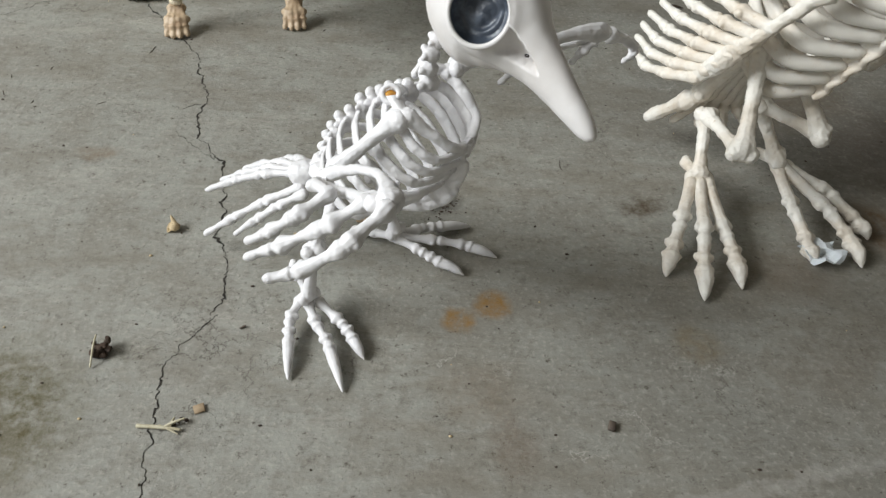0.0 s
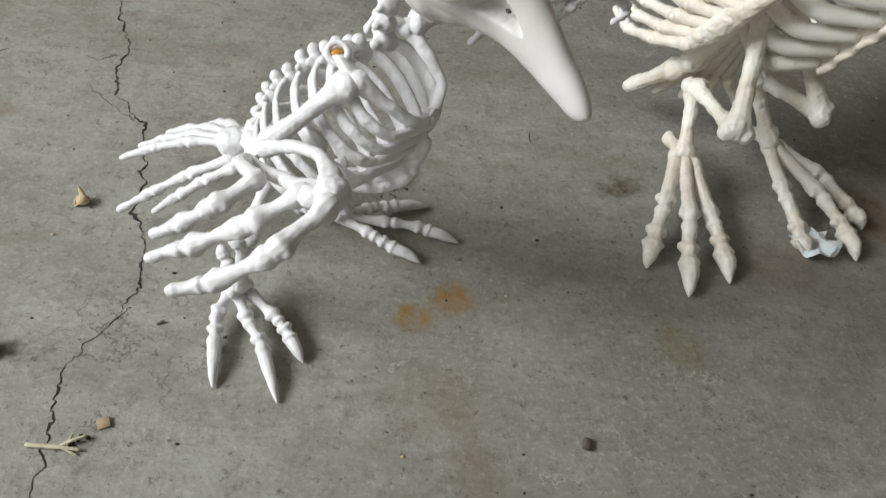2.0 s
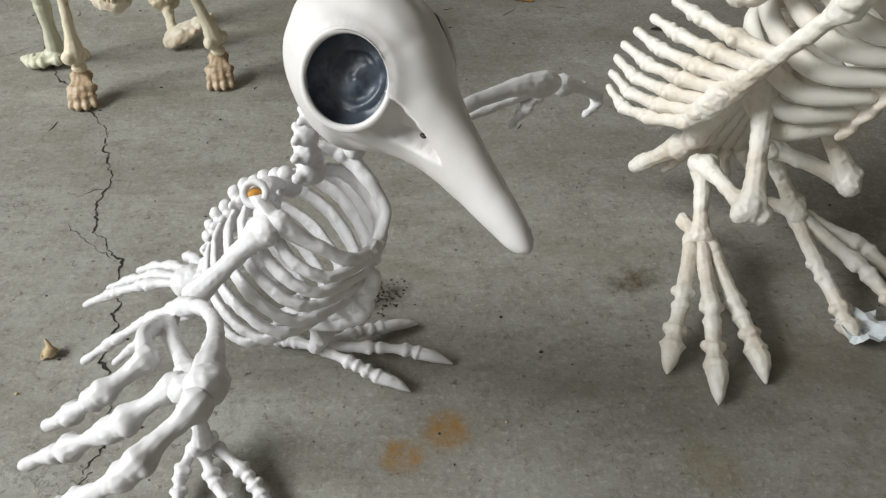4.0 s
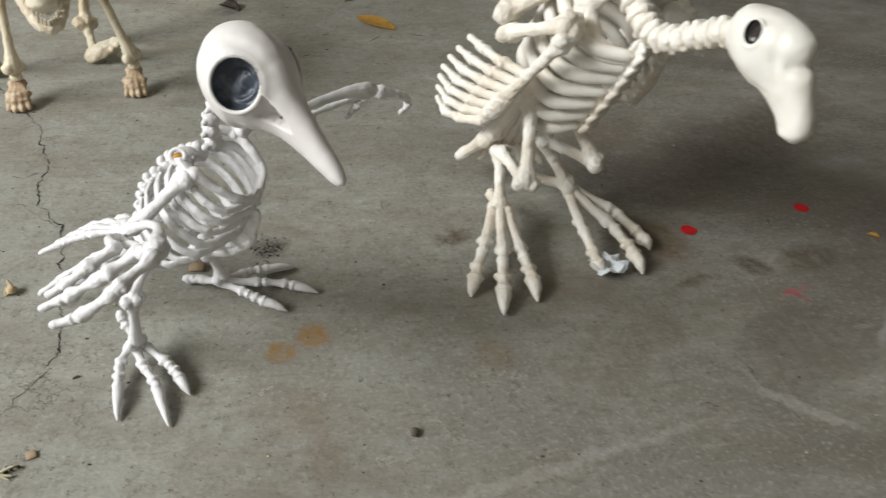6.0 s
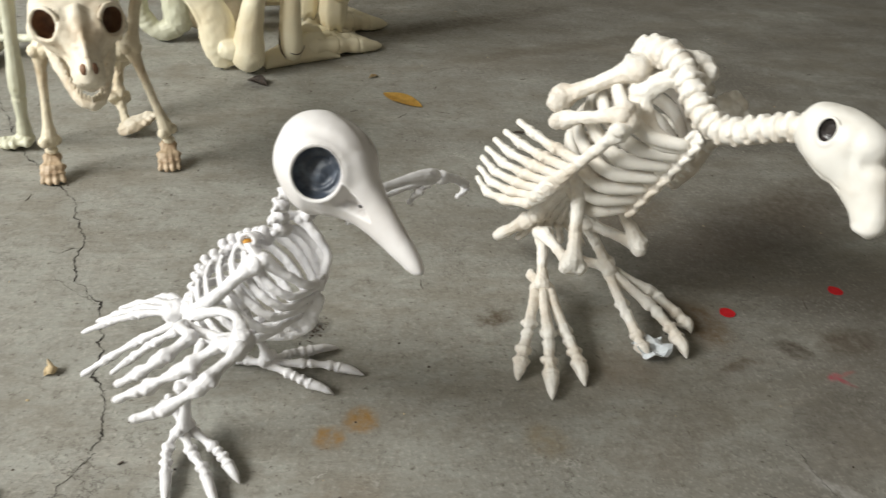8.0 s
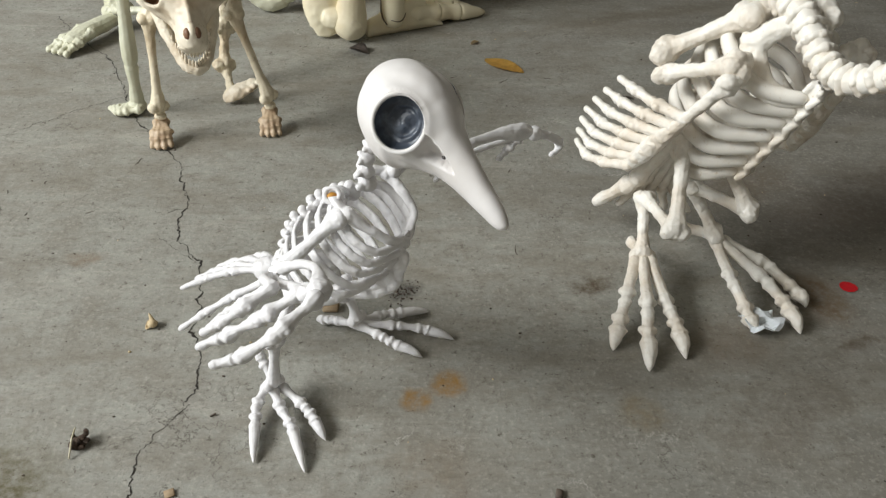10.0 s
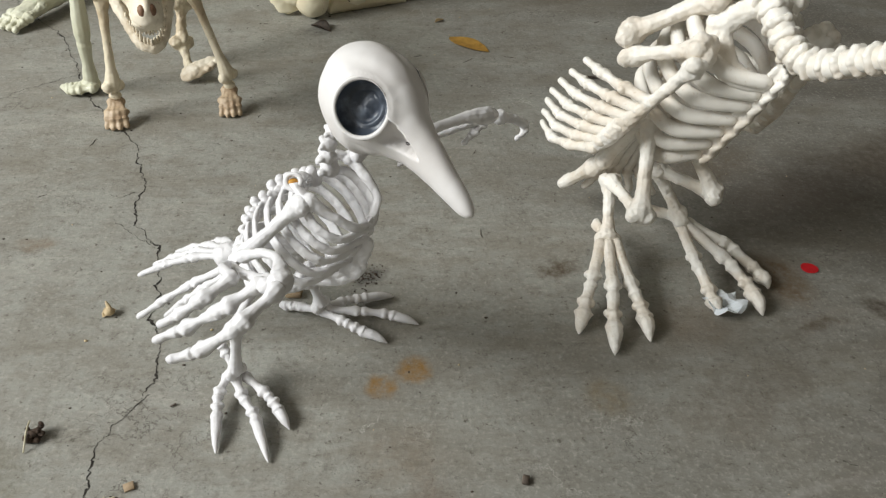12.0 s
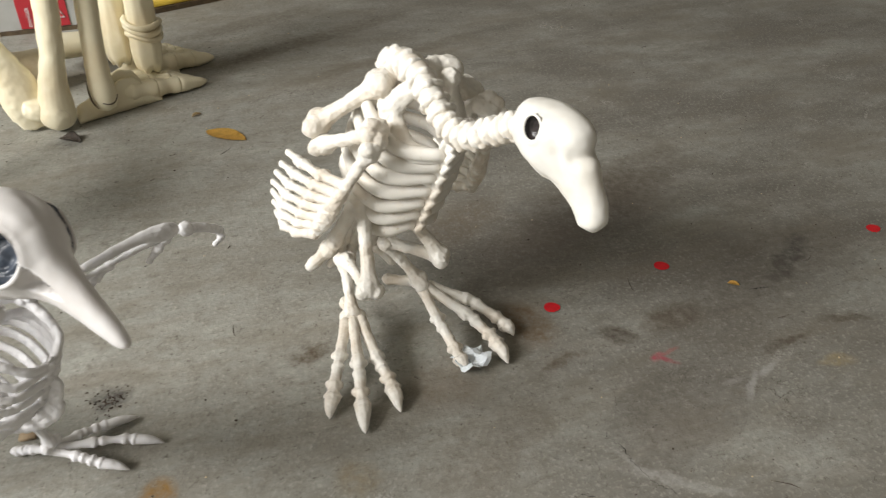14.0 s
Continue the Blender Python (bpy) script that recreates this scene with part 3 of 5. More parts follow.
        one = rim.cross(V((0, 0, 1))).normalized()
        two = rim.cross(one)
        plate = bmesh.new()
        ring = [hole + (one * math.cos(a) + two * math.sin(a)) * 0.0070 for a in (2 * math.pi * k / 20 for k in range(21))]
        tube(plate, ring, [0.0025] * 21, 10, 1)
        tube(plate, [hole - rim * 0.008, hole - rim * 0.008 + V((0.006, 0.012, 0)), V((-0.048, 0.640, 0.266))], [0.006, 0.0065, 0.007], 12, 3, 0.55, side=rim)
        part("shoulder_blade", plate, M_CROW, root, fuse=0.0008, lump=0.0006)
        ball(bm, hole - rim * 0.0010, 0.0047, (1, 0.85, 0.6), level=3)
        part("screw_hole", bm, M_HOLE, sb, "rust-orange screw hole")
    # neck
    neck = [(-0.026, 0.632, 0.281), (-0.027, 0.633, 0.294), (-0.026, 0.633, 0.307), (-0.022, 0.632, 0.320), (-0.017, 0.630, 0.333)]
    for i, p in enumerate(neck):
        part("neck_vertebra", vertebra(bmesh.new(), p, V((0.5, -0.3, 1)), 0.0105 - 0.0008 * i, 0.75), M_CROW, root, fuse=0.0009, lump=0.0008)
    # skull
    hf, hl, hu = frame3((0.64, -0.77, 0))
    c = V((0.0155, 0.6175, 0.360))
    sec = [(-0.0545, -0.004, 0.003, 0.004), (-0.0515, -0.0045, 0.016, 0.020), (-0.040, -0.005, 0.029, 0.036), (-0.018, -0.0035, 0.0385, 0.0475), (0.006, -0.003, 0.0390, 0.0478), (0.026, -0.008, 0.0305, 0.0405),
           (0.042, -0.0145, 0.0205, 0.0305), (0.060, -0.0228, 0.0148, 0.0208), (0.080, -0.0335, 0.0115, 0.0155), (0.098, -0.0435, 0.0090, 0.0118), (0.110, -0.0505, 0.0070, 0.0090), (0.117, -0.0545, 0.0045, 0.0055), (0.1195, -0.0565, 0.001, 0.0015)]
    bm, m, c = loft(sec, hf, hl, hu, c, 13, 128, 2.12)
    for v in bm.verts:
        s, y, z = v.co
        # sharp-edged hollow in front of the eye, running to a point along the bill
        a = (s - 0.032) / 0.037
        if 0 < a < 1 and abs(y) > 0.005:
            tall = 0.0160 * (1 - a) + 0.001
            edge = tall - abs(z + 0.0030 + 0.62 * (s - 0.038))
            if edge > 0:
                v.co.y -= math.copysign(0.0115 * min(1, edge / 0.0018) * min(1, a * 8, (1 - a) * 4), y)
        # two brow furrows that meet in the bill's ridge
        k = math.exp(-((abs(y) - 0.017 + 0.2 * (s - 0.01)) / 0.005) ** 2 - ((s - 0.018) / 0.02) ** 2)
        if z > 0:
            v.co.z -= 0.0022 * k
        # line of the gape low on the bill
        v.co.y -= math.copysign(0.0010 * math.exp(-((z + 0.034 + 0.45 * (s - 0.03)) / 0.0022) ** 2) * max(0, min(1, s / 0.02)), y)
    holes = [eye_hole(bm, *((0.0205, -0.0330, 0.0125), (0.47, -0.78, 0.40)) if s < 0 else ((0.006, 0.0375, -0.002), (0.05, 0.99, -0.05)), 0.0230, 0.0016 if s < 0 else 0.0, 1.05) for s in (-1, 1)]
    for h, sink in zip(holes, (0.0024, 0.0035)):
        rim_ring(bm, h, 0.0231, 0.0019, 1.05, sink)
    skull = part("skull", to_world(bm, m, c), M_CROW_SKULL, root, "smooth white skull with a long hooked bill", lump=0.0008, scale=34)
    for h, sink in zip(holes, (0.0024, 0.0035)):
        part("eye_socket", to_world(bowl(h, 0.0231, 0.0175, 0.0017, 1.05, sink), m, c), M_EYE, skull, "dark slate-blue painted eye socket", lump=0.0012, scale=120)
    bm = bmesh.new()
    ball(bm, (0.053, -0.0108, -0.0140), 0.0014, (1.6, 1, 1))
    part("nostril", to_world(bm, m, c), M_EYE_DARK, skull, "tiny black nostril hole")
    # near wing, held out
    wing = bone(bmesh.new(), (-0.050, 0.598, 0.268), (-0.107, 0.598, 0.210), 0.0072, 1.5, 1.25)
    w = part("upper_wing", wing, M_CROW, root, fuse=0.0009, lump=0.0008)
    bm = bone(bmesh.new(), (-0.110, 0.580, 0.220), (-0.056, 0.452, 0.306), 0.0045, 1.5, 1.6, (0.012, 0.006, 0.008))
    bone(bm, (-0.118, 0.572, 0.215), (-0.064, 0.458, 0.296), 0.005, 1.4, 1.5)
    ball(bm, (-0.055, 0.450, 0.305), 0.0098, (1, 1, 0.9))
    tube(bm, [(-0.116, 0.562, 0.226), (-0.112, 0.530, 0.250), (-0.102, 0.502, 0.266)], [0.005, 0.0048, 0.005], 10, 4)
    part("forearm", bm, M_CROW, root, fuse=0.0009, lump=0.0009)
    fingers = [[(-0.100, 0.499, 0.267), (-0.122, 0.483, 0.259), (-0.145, 0.490, 0.236), (-0.163, 0.496, 0.220)],
               [(-0.071, 0.457, 0.297), (-0.098, 0.449, 0.281), (-0.133, 0.458, 0.252), (-0.156, 0.459, 0.240)],
               [(-0.057, 0.441, 0.306), (-0.082, 0.416, 0.295), (-0.115, 0.421, 0.265), (-0.135, 0.421, 0.258)]]
    bm = bmesh.new()
    for p, r in (((-0.055, 0.448, 0.305), 0.0088), ((-0.066, 0.452, 0.299), 0.0075), ((-0.058, 0.440, 0.303), 0.0075)):
        ball(bm, p, r)
    hand = part("hand", bm, M_CROW, root, fuse=0.0009, lump=0.0012)
    for pts in fingers:
        part("wing_finger", digit(bmesh.new(), pts, 0.0048, 0.86), M_CROW, hand, fuse=0.0009, lump=0.0009)
    # hips, tail and its long finger-like bones
    bm = bmesh.new()
    ball(bm, (-0.146, 0.715, 0.112), 0.0165, (1.2, 1, 0.95))
    tube(bm, [(-0.130, 0.70, 0.128), (-0.118, 0.672, 0.132), (-0.112, 0.65, 0.128)], [0.011, 0.010, 0.009], 10, 4)
    tube(bm, [(-0.130, 0.715, 0.128), (-0.094, 0.716, 0.130), (-0.075, 0.716, 0.118)], [0.011, 0.009, 0.008], 10, 4)
    part("hip", bm, M_CROW, root, fuse=0.0009, lump=0.001)
    for tip, start, lift in (((-0.265, 0.759, 0.047), (-0.155, 0.722, 0.106), 0.008), ((-0.256, 0.794, 0.033), (-0.155, 0.73, 0.104), 0.008),
                             ((-0.233, 0.817, 0.033), (-0.150, 0.735, 0.104), 0.008), ((-0.193, 0.839, 0.031), (-0.142, 0.738, 0.104), 0.006),
                             ((-0.261, 0.712, 0.023), (-0.150, 0.702, 0.104), 0.004), ((-0.222, 0.690, 0.045), (-0.146, 0.690, 0.104), 0.004)):
        a, b = V(start), V(tip)
        up = V((0, 0, lift))
        part("tail_bone", digit(bmesh.new(), [a, a.lerp(b, 0.36) + up, a.lerp(b, 0.68) + up * 0.8, b], 0.0047, 0.86, knob=1.35), M_CROW, root, fuse=0.0009, lump=0.0008)
    # legs and feet
    near = [[(-0.147, 0.614, 0.024), (-0.156, 0.596, 0.016), (-0.155, 0.578, 0.012), (-0.151, 0.529, 0.003)],
            [(-0.137, 0.608, 0.026), (-0.129, 0.589, 0.018), (-0.115, 0.569, 0.013), (-0.097, 0.515, 0.003)],
            [(-0.127, 0.613, 0.024), (-0.104, 0.594, 0.016), (-0.094, 0.581, 0.013), (-0.078, 0.555, 0.003)],
            [(-0.140, 0.620, 0.030), (-0.150, 0.634, 0.045), (-0.157, 0.640, 0.056)]]
    far = [[(-0.048, 0.713, 0.024), (-0.022, 0.700, 0.018), (-0.006, 0.692, 0.014), (0.029, 0.677, 0.003)],
           [(-0.046, 0.716, 0.024), (-0.003, 0.719, 0.017), (0.030, 0.717, 0.013), (0.068, 0.707, 0.003)],
           [(-0.048, 0.720, 0.024), (-0.022, 0.738, 0.017), (-0.004, 0.746, 0.013), (0.040, 0.759, 0.003)],
           [(-0.052, 0.717, 0.022), (-0.077, 0.734, 0.013), (-0.088, 0.739, 0.010), (-0.102, 0.744, 0.004)]]
    for toes, ankle, knee, hip in ((near, (-0.137, 0.612, 0.034), (-0.128, 0.606, 0.105), (-0.112, 0.652, 0.126)),
                                   (far, (-0.050, 0.716, 0.032), (-0.058, 0.716, 0.072), (-0.075, 0.716, 0.112))):
        bm = bone(bmesh.new(), ankle, knee, 0.0066, 1.35, 1.45)
        bone(bm, knee, hip, 0.006, 1.5, 1.3)
        leg = part("leg", bm, M_CROW, root, fuse=0.0009, lump=0.0008)
        for pts in toes:
            part("toe", digit(bmesh.new(), pts, 0.0049, 0.98, claw=0.002, knob=1.34), M_CROW, leg, fuse=0.0009, lump=0.0006)
    # far wing, stretched out behind the head
    part("upper_wing", bone(bmesh.new(), (-0.002, 0.670, 0.274), (0.035, 0.672, 0.285), 0.006, 1.6, 1.4), M_CROW, root, fuse=0.0009, lump=0.0008)
    fore = tube(bmesh.new(), [(0.03, 0.668, 0.283), (0.065, 0.672, 0.296), (0.098, 0.682, 0.304), (0.122, 0.690, 0.303), (0.132, 0.700, 0.298)], [0.0042, 0.0046, 0.0058, 0.0088, 0.0072], 12, 4)
    tube(fore, [(0.04, 0.672, 0.275), (0.075, 0.684, 0.283), (0.115, 0.698, 0.291)], [0.003, 0.003, 0.004], 10, 4)
    part("forearm", fore, M_CROW, root, fuse=0.0009, lump=0.0009)
    bm = bmesh.new()
    ball(bm, (0.143, 0.717, 0.286), 0.0085, (1, 0.9, 1.1))
    far_hand = part("hand", tube(bm, [(0.146, 0.720, 0.284), (0.160, 0.731, 0.276), (0.176, 0.742, 0.262)], [0.006, 0.0048, 0.0045], 10, 4), M_CROW, root, fuse=0.0009, lump=0.0012)
    for pts in ([(0.172, 0.738, 0.266), (0.177, 0.742, 0.255), (0.168, 0.738, 0.247)], [(0.124, 0.699, 0.289), (0.113, 0.694, 0.281), (0.104, 0.690, 0.272)], [(0.07, 0.684, 0.280), (0.052, 0.680, 0.268), (0.040, 0.676, 0.256)]):
        part("wing_finger", digit(bmesh.new(), pts, 0.0036, 0.9), M_CROW, far_hand, fuse=0.0009, lump=0.0008)
    return root


build_crow()


# ---- vulture skeleton ----
def build_vulture():
    root = thing("vulture_skeleton", (0.38, 0.82, 0), "ivory plastic vulture skeleton with hunched neck and folded wings", "skeleton decoration", "skeleton birds")
    f, l, u = frame3((0.2, -0.98, 0))
    mid = V((0.415, 0.78, 0))

    def mirror(p):
        p = V(p)
        return p - l * (2 * (p - mid).dot(l))

    spine = [(0.388, 0.905, 0.180), (0.384, 0.915, 0.215), (0.384, 0.912, 0.255), (0.388, 0.897, 0.295), (0.392, 0.872, 0.335), (0.394, 0.842, 0.370), (0.394, 0.815, 0.388)]
    stern = [(0.410, 0.806, 0.182), (0.413, 0.787, 0.215), (0.417, 0.765, 0.250), (0.420, 0.745, 0.285), (0.422, 0.730, 0.312), (0.425, 0.717, 0.338)]
    for i in range(10):
        p, d = line_at(spine, i / 9), line_at(spine, i / 9 + 0.08) - line_at(spine, i / 9 - 0.08)
        part("vertebra", vertebra(bmesh.new(), p, d, 0.013), M_VULTURE, root, fuse=0.0011, lump=0.001)
    bm = bmesh.new()
    zig = []
    for i in range(15):
        zig.append(line_at(stern, i / 14) + l * (0.0030 * (1 if i % 2 else -1)) + f * 0.012)
    tube(bm, zig, [0.0042] * 15, 10, 5)
    tube(bm, [V(p) + f * 0.003 for p in stern], [0.006, 0.008, 0.008, 0.008, 0.008, 0.006], 10, 4, 0.45, side=l)
    tube(bm, [V(p) - f * 0.004 for p in stern], [0.008, 0.010, 0.011, 0.011, 0.010, 0.008], 10, 4, 0.6, side=f)
    part("breastbone", bm, M_VULTURE, root, fuse=0.0011, lump=0.0008)
    n = 7
    for i in range(n):
        t = i / (n - 1)
        s, e = line_at(spine, 0.12 + 0.72 * t), line_at(stern, 0.03 + 0.85 * t)
        for out in (-1, 1):
            part("rib", rib(s, e, out, l, 0.048 + 0.012 * math.sin(math.pi * t), 0.0088, 0.018 - 0.010 * t, 0.8), M_VULTURE, root, lump=0.001)
    # neck: a hump, then down and forward to the head
    neck = [(0.393, 0.822, 0.392), (0.395, 0.800, 0.402), (0.399, 0.776, 0.406), (0.404, 0.754, 0.402), (0.409, 0.735, 0.391), (0.414, 0.716, 0.377), (0.420, 0.697, 0.367), (0.427, 0.676, 0.366),
            (0.434, 0.652, 0.377), (0.441, 0.629, 0.393), (0.447, 0.606, 0.407), (0.452, 0.588, 0.416)]
    core = bmesh.new()
    tube(core, neck, [0.0145, 0.0150, 0.0150, 0.0145, 0.0143, 0.0140, 0.0136, 0.0131, 0.0124, 0.0116, 0.0110, 0.0106], 14, 3)
    core_part = part("neck", core, M_VULTURE, root, lump=0.0012)
    for i in range(18):
        t = i / 17
        p, d = line_at(neck, t), line_at(neck, t + 0.05) - line_at(neck, t - 0.05)
        r = 0.0172 - 0.0038 * t
        dd = V(d).normalized()
        side = dd.cross(V((0, 0, 1))).normalized()
        up = side.cross(dd)
        rot = Matrix((dd, side, up)).transposed()
        bm = bmesh.new()
        ball(bm, p, r, (0.45, 1.1, 1.06), rot, 3)
        for k in range(5):
            a = 2 * math.pi * (k + 0.25 * (i % 2)) / 5
            ball(bm, p + (side * math.cos(a) + up * math.sin(a)) * r * 0.74, r * 0.42, (0.85, 1.1, 1), rot)
        part("neck_vertebra", bm, M_VULTURE, core_part, fuse=0.0011, lump=0.0010)
    # skull
    hf, hl, hu = frame3((0.28, -0.96, 0))
    sec = [(-0.039, -0.006, 0.003, 0.004), (-0.036, -0.007, 0.012, 0.016), (-0.028, -0.007, 0.019, 0.024), (-0.012, -0.006, 0.025, 0.0290), (0.008, -0.008, 0.0265, 0.0330), (0.023, -0.015, 0.0225, 0.0325),
           (0.035, -0.0245, 0.0170, 0.0270), (0.045, -0.035, 0.0145, 0.0215), (0.0535, -0.045, 0.0130, 0.0180), (0.0585, -0.054, 0.0124, 0.0165), (0.0615, -0.063, 0.0112, 0.0138), (0.063, -0.068, 0.006, 0.007), (0.0632, -0.0705, 0.001, 0.001)]
    c = V((0.462, 0.555, 0.427))
    bm, m, c = loft(sec, hf, hl, hu, c, 13, 112, 2.15)
    for v in bm.verts:
        s, y, z = v.co
        v.co.z += 0.003 * math.exp(-((s - 0.03) / 0.012) ** 2 - (y / 0.02) ** 2) * (1 if z > 0 else 0)
        # swollen brow lobe over the root of the bill, with a step below it
        lobe = 0.0040 * math.exp(-((s - 0.040) / 0.011) ** 2 - ((z - 0.011) / 0.009) ** 2)
        step = 0.0055 * math.exp(-((s - 0.0485) / 0.008) ** 2 - ((z + 0.004) / 0.0055) ** 2)
        v.co.x += (lobe - step) * 0.85
        v.co.z += (lobe - step) * 0.5
        v.co.y += math.copysign(0.0022 * math.exp(-((s - 0.020) / 0.009) ** 2 - ((z - 0.008) / 0.010) ** 2), y)
        # furrow between cheek and bill, jaw line below
        v.co.y -= math.copysign(0.0018 * math.exp(-((s - 0.030 + 0.3 * z) / 0.004) ** 2 - ((z + 0.012) / 0.014) ** 2), y)
        v.co.y -= math.copysign(0.0012 * math.exp(-((z + 0.026 + 0.25 * (s + 0.02)) / 0.002) ** 2) * (1 if s < 0.03 else 0), y)
    holes = [eye_hole(bm, (0.004 if s < 0 else -0.002, s * 0.0255, 0.009 if s < 0 else 0.0), (0.25, s * 0.95, 0.15) if s < 0 else (0, 1, 0), 0.0088, 0.0018 if s < 0 else 0.0, 1.28) for s in (-1, 1)]
    for h, sink in zip(holes, (0.0018, 0.0045)):
        rim_ring(bm, h, 0.0090, 0.0016, 1.28, sink)
    skull = part("skull", to_world(bm, m, c), M_VULTURE_SKULL, root, "smooth ivory skull with a blunt drooping bill", lump=0.001, scale=40)
    for h, sink in zip(holes, (0.0016, 0.0045)):
        part("eye_socket", to_world(bowl(h, 0.0090, 0.008, 0.0004, 1.28, sink), m, c), M_EYE_DARK, skull, "small black eye socket")
    # folded wings
    for side in (False, True):
        def q(*p):
            return mirror(p) if side else V(p)
        bm = bone(bmesh.new(), q(0.374, 0.792, 0.385), q(0.301, 0.832, 0.326), 0.0108, 1.7, 1.55)
        ball(bm, q(0.385, 0.795, 0.388), 0.012)
        part("upper_wing", bm, M_VULTURE, root, fuse=0.0011, lump=0.0012)
        bm = bone(bmesh.new(), q(0.303, 0.818, 0.305), q(0.350, 0.744, 0.350), 0.0088, 1.5, 1.7)
        ball(bm, q(0.352, 0.738, 0.345), 0.0120)
        ball(bm, q(0.347, 0.744, 0.358), 0.0095)
        part("forearm", bm, M_VULTURE, root, fuse=0.0011, lump=0.0012)
        top, low = q(0.345, 0.733, 0.338), q(0.286, 0.835, 0.173)
        bm = bone(bmesh.new(), top, top.lerp(low, 0.62), 0.0078, 1.6, 1.2)
        tube(bm, [top.lerp(low, 0.5), top.lerp(low, 0.75), low], [0.0085, 0.012, 0.008], 10, 4, 0.6)
        hand = part("hand", bm, M_VULTURE, root, fuse=0.0011, lump=0.0012)
        tip0, tip1 = q(0.271, 0.876, 0.272), q(0.255, 0.978, 0.128)
        for i in range(7):
            t = i / 6
            a = top.lerp(low, 0.40 + 0.58 * t)
            b = tip0.lerp(tip1, t ** 0.9) + (q(0.24, 0.96, 0.2) - q(0.255, 0.93, 0.2)) * (0.55 * math.sin(math.pi * t))
            out = (q(0.30, 0.9, 0.2) - q(0.33, 0.9, 0.2)) * 0.2
            part("wing_finger", digit(bmesh.new(), [a, a.lerp(b, 0.36) + out - u * 0.010 * t, a.lerp(b, 0.7) + out * 0.8 - u * 0.013 * t, b], 0.0070, 0.74, knob=1.22), M_VULTURE, hand, fuse=0.0011, lump=0.0009)
        cor = tube(bmesh.new(), [q(0.402, 0.745, 0.396), q(0.390, 0.760, 0.382), q(0.378, 0.774, 0.362), q(0.376, 0.768, 0.345), q(0.385, 0.747, 0.325), q(0.402, 0.735, 0.318), q(0.420, 0.728, 0.318)], [0.011, 0.0115, 0.0145, 0.0150, 0.0130, 0.0105, 0.008], 14, 5, 0.62, side=q(0.38, 0.72, 0.35) - q(0.44, 0.80, 0.35))
        ball(cor, q(0.374, 0.780, 0.362), 0.0115)
        ball(cor, q(0.402, 0.748, 0.396), 0.0115)
        part("shoulder", cor, M_VULTURE, root, fuse=0.0011, lump=0.001)
    # hips and tail
    bm = tube(bmesh.new(), [(0.39, 0.90, 0.19), (0.372, 0.87, 0.205), (0.352, 0.835, 0.215)], [0.016, 0.018, 0.013], 10, 4)
    tube(bm, [(0.39, 0.90, 0.19), (0.40, 0.865, 0.195), (0.398, 0.835, 0.198)], [0.016, 0.015, 0.012], 10, 4)
    part("hip", bm, M_VULTURE, root, fuse=0.0011, lump=0.001)
    for j in range(5):
        sh = l * (0.014 * j) - u * (0.004 * j)
        e = V((0.290, 0.950, 0.042)) + sh * 1.1 + V((0.012, -0.02, 0.012)) * j
        part("tail_bone", digit(bmesh.new(), [V((0.346, 0.858, 0.195)) + sh * 0.5, V((0.316, 0.880, 0.122)) + sh, e], 0.0105 if j == 0 else 0.0065, 0.95, knob=1.25), M_VULTURE, root, fuse=0.0011, lump=0.001)
    # legs
    legs = (((0.350, 0.832, 0.218), (0.339, 0.768, 0.120), (0.327, 0.862, 0.108), (0.323, 0.815, 0.046), (0.321, 0.860, 0.036)),
            ((0.398, 0.835, 0.200), (0.446, 0.808, 0.122), (0.381, 0.850, 0.134), (0.428, 0.845, 0.058), (0.385, 0.866, 0.058)))
    toes = ([[(0.312, 0.806, 0.045), (0.290, 0.752, 0.030), (0.275, 0.716, 0.018), (0.262, 0.684, 0.004)],
             [(0.322, 0.805, 0.046), (0.311, 0.728, 0.034), (0.305, 0.692, 0.019), (0.298, 0.646, 0.004)],
             [(0.332, 0.806, 0.045), (0.339, 0.735, 0.030), (0.346, 0.707, 0.018), (0.348, 0.668, 0.004)]],
            [[(0.428, 0.838, 0.052), (0.435, 0.780, 0.034), (0.445, 0.735, 0.016), (0.448, 0.711, 0.004)],
             [(0.434, 0.838, 0.052), (0.480, 0.782, 0.032), (0.500, 0.747, 0.018), (0.507, 0.708, 0.004)],
             [(0.440, 0.842, 0.050), (0.492, 0.812, 0.034), (0.523, 0.779, 0.017), (0.535, 0.758, 0.004)]])
    for (hip, knee, hock, ankle, spur), foot in zip(legs, toes):
        bm = bone(bmesh.new(), hip, knee, 0.0098, 1.25, 1.5)
        leg = part("thigh", bm, M_VULTURE, root, fuse=0.0011, lump=0.0012)
        part("shin", bone(bmesh.new(), knee, hock, 0.0085, 1.4, 1.4), M_VULTURE, root, fuse=0.0011, lump=0.001)
        bm = bone(bmesh.new(), hock, ankle, 0.0088, 1.4, 1.6)
        tube(bm, [V(ankle), V(ankle).lerp(V(spur), 0.5), V(spur)], [0.009, 0.007, 0.0085], 10, 3)
        shank = part("foot", bm, M_VULTURE, root, fuse=0.0011, lump=0.0012)
        for pts in foot:
            part("toe", digit(bmesh.new(), pts, 0.0079, 1.0, claw=0.004, knob=1.18), M_VULTURE, shank, fuse=0.0011, lump=0.001)
    return root


build_vulture()


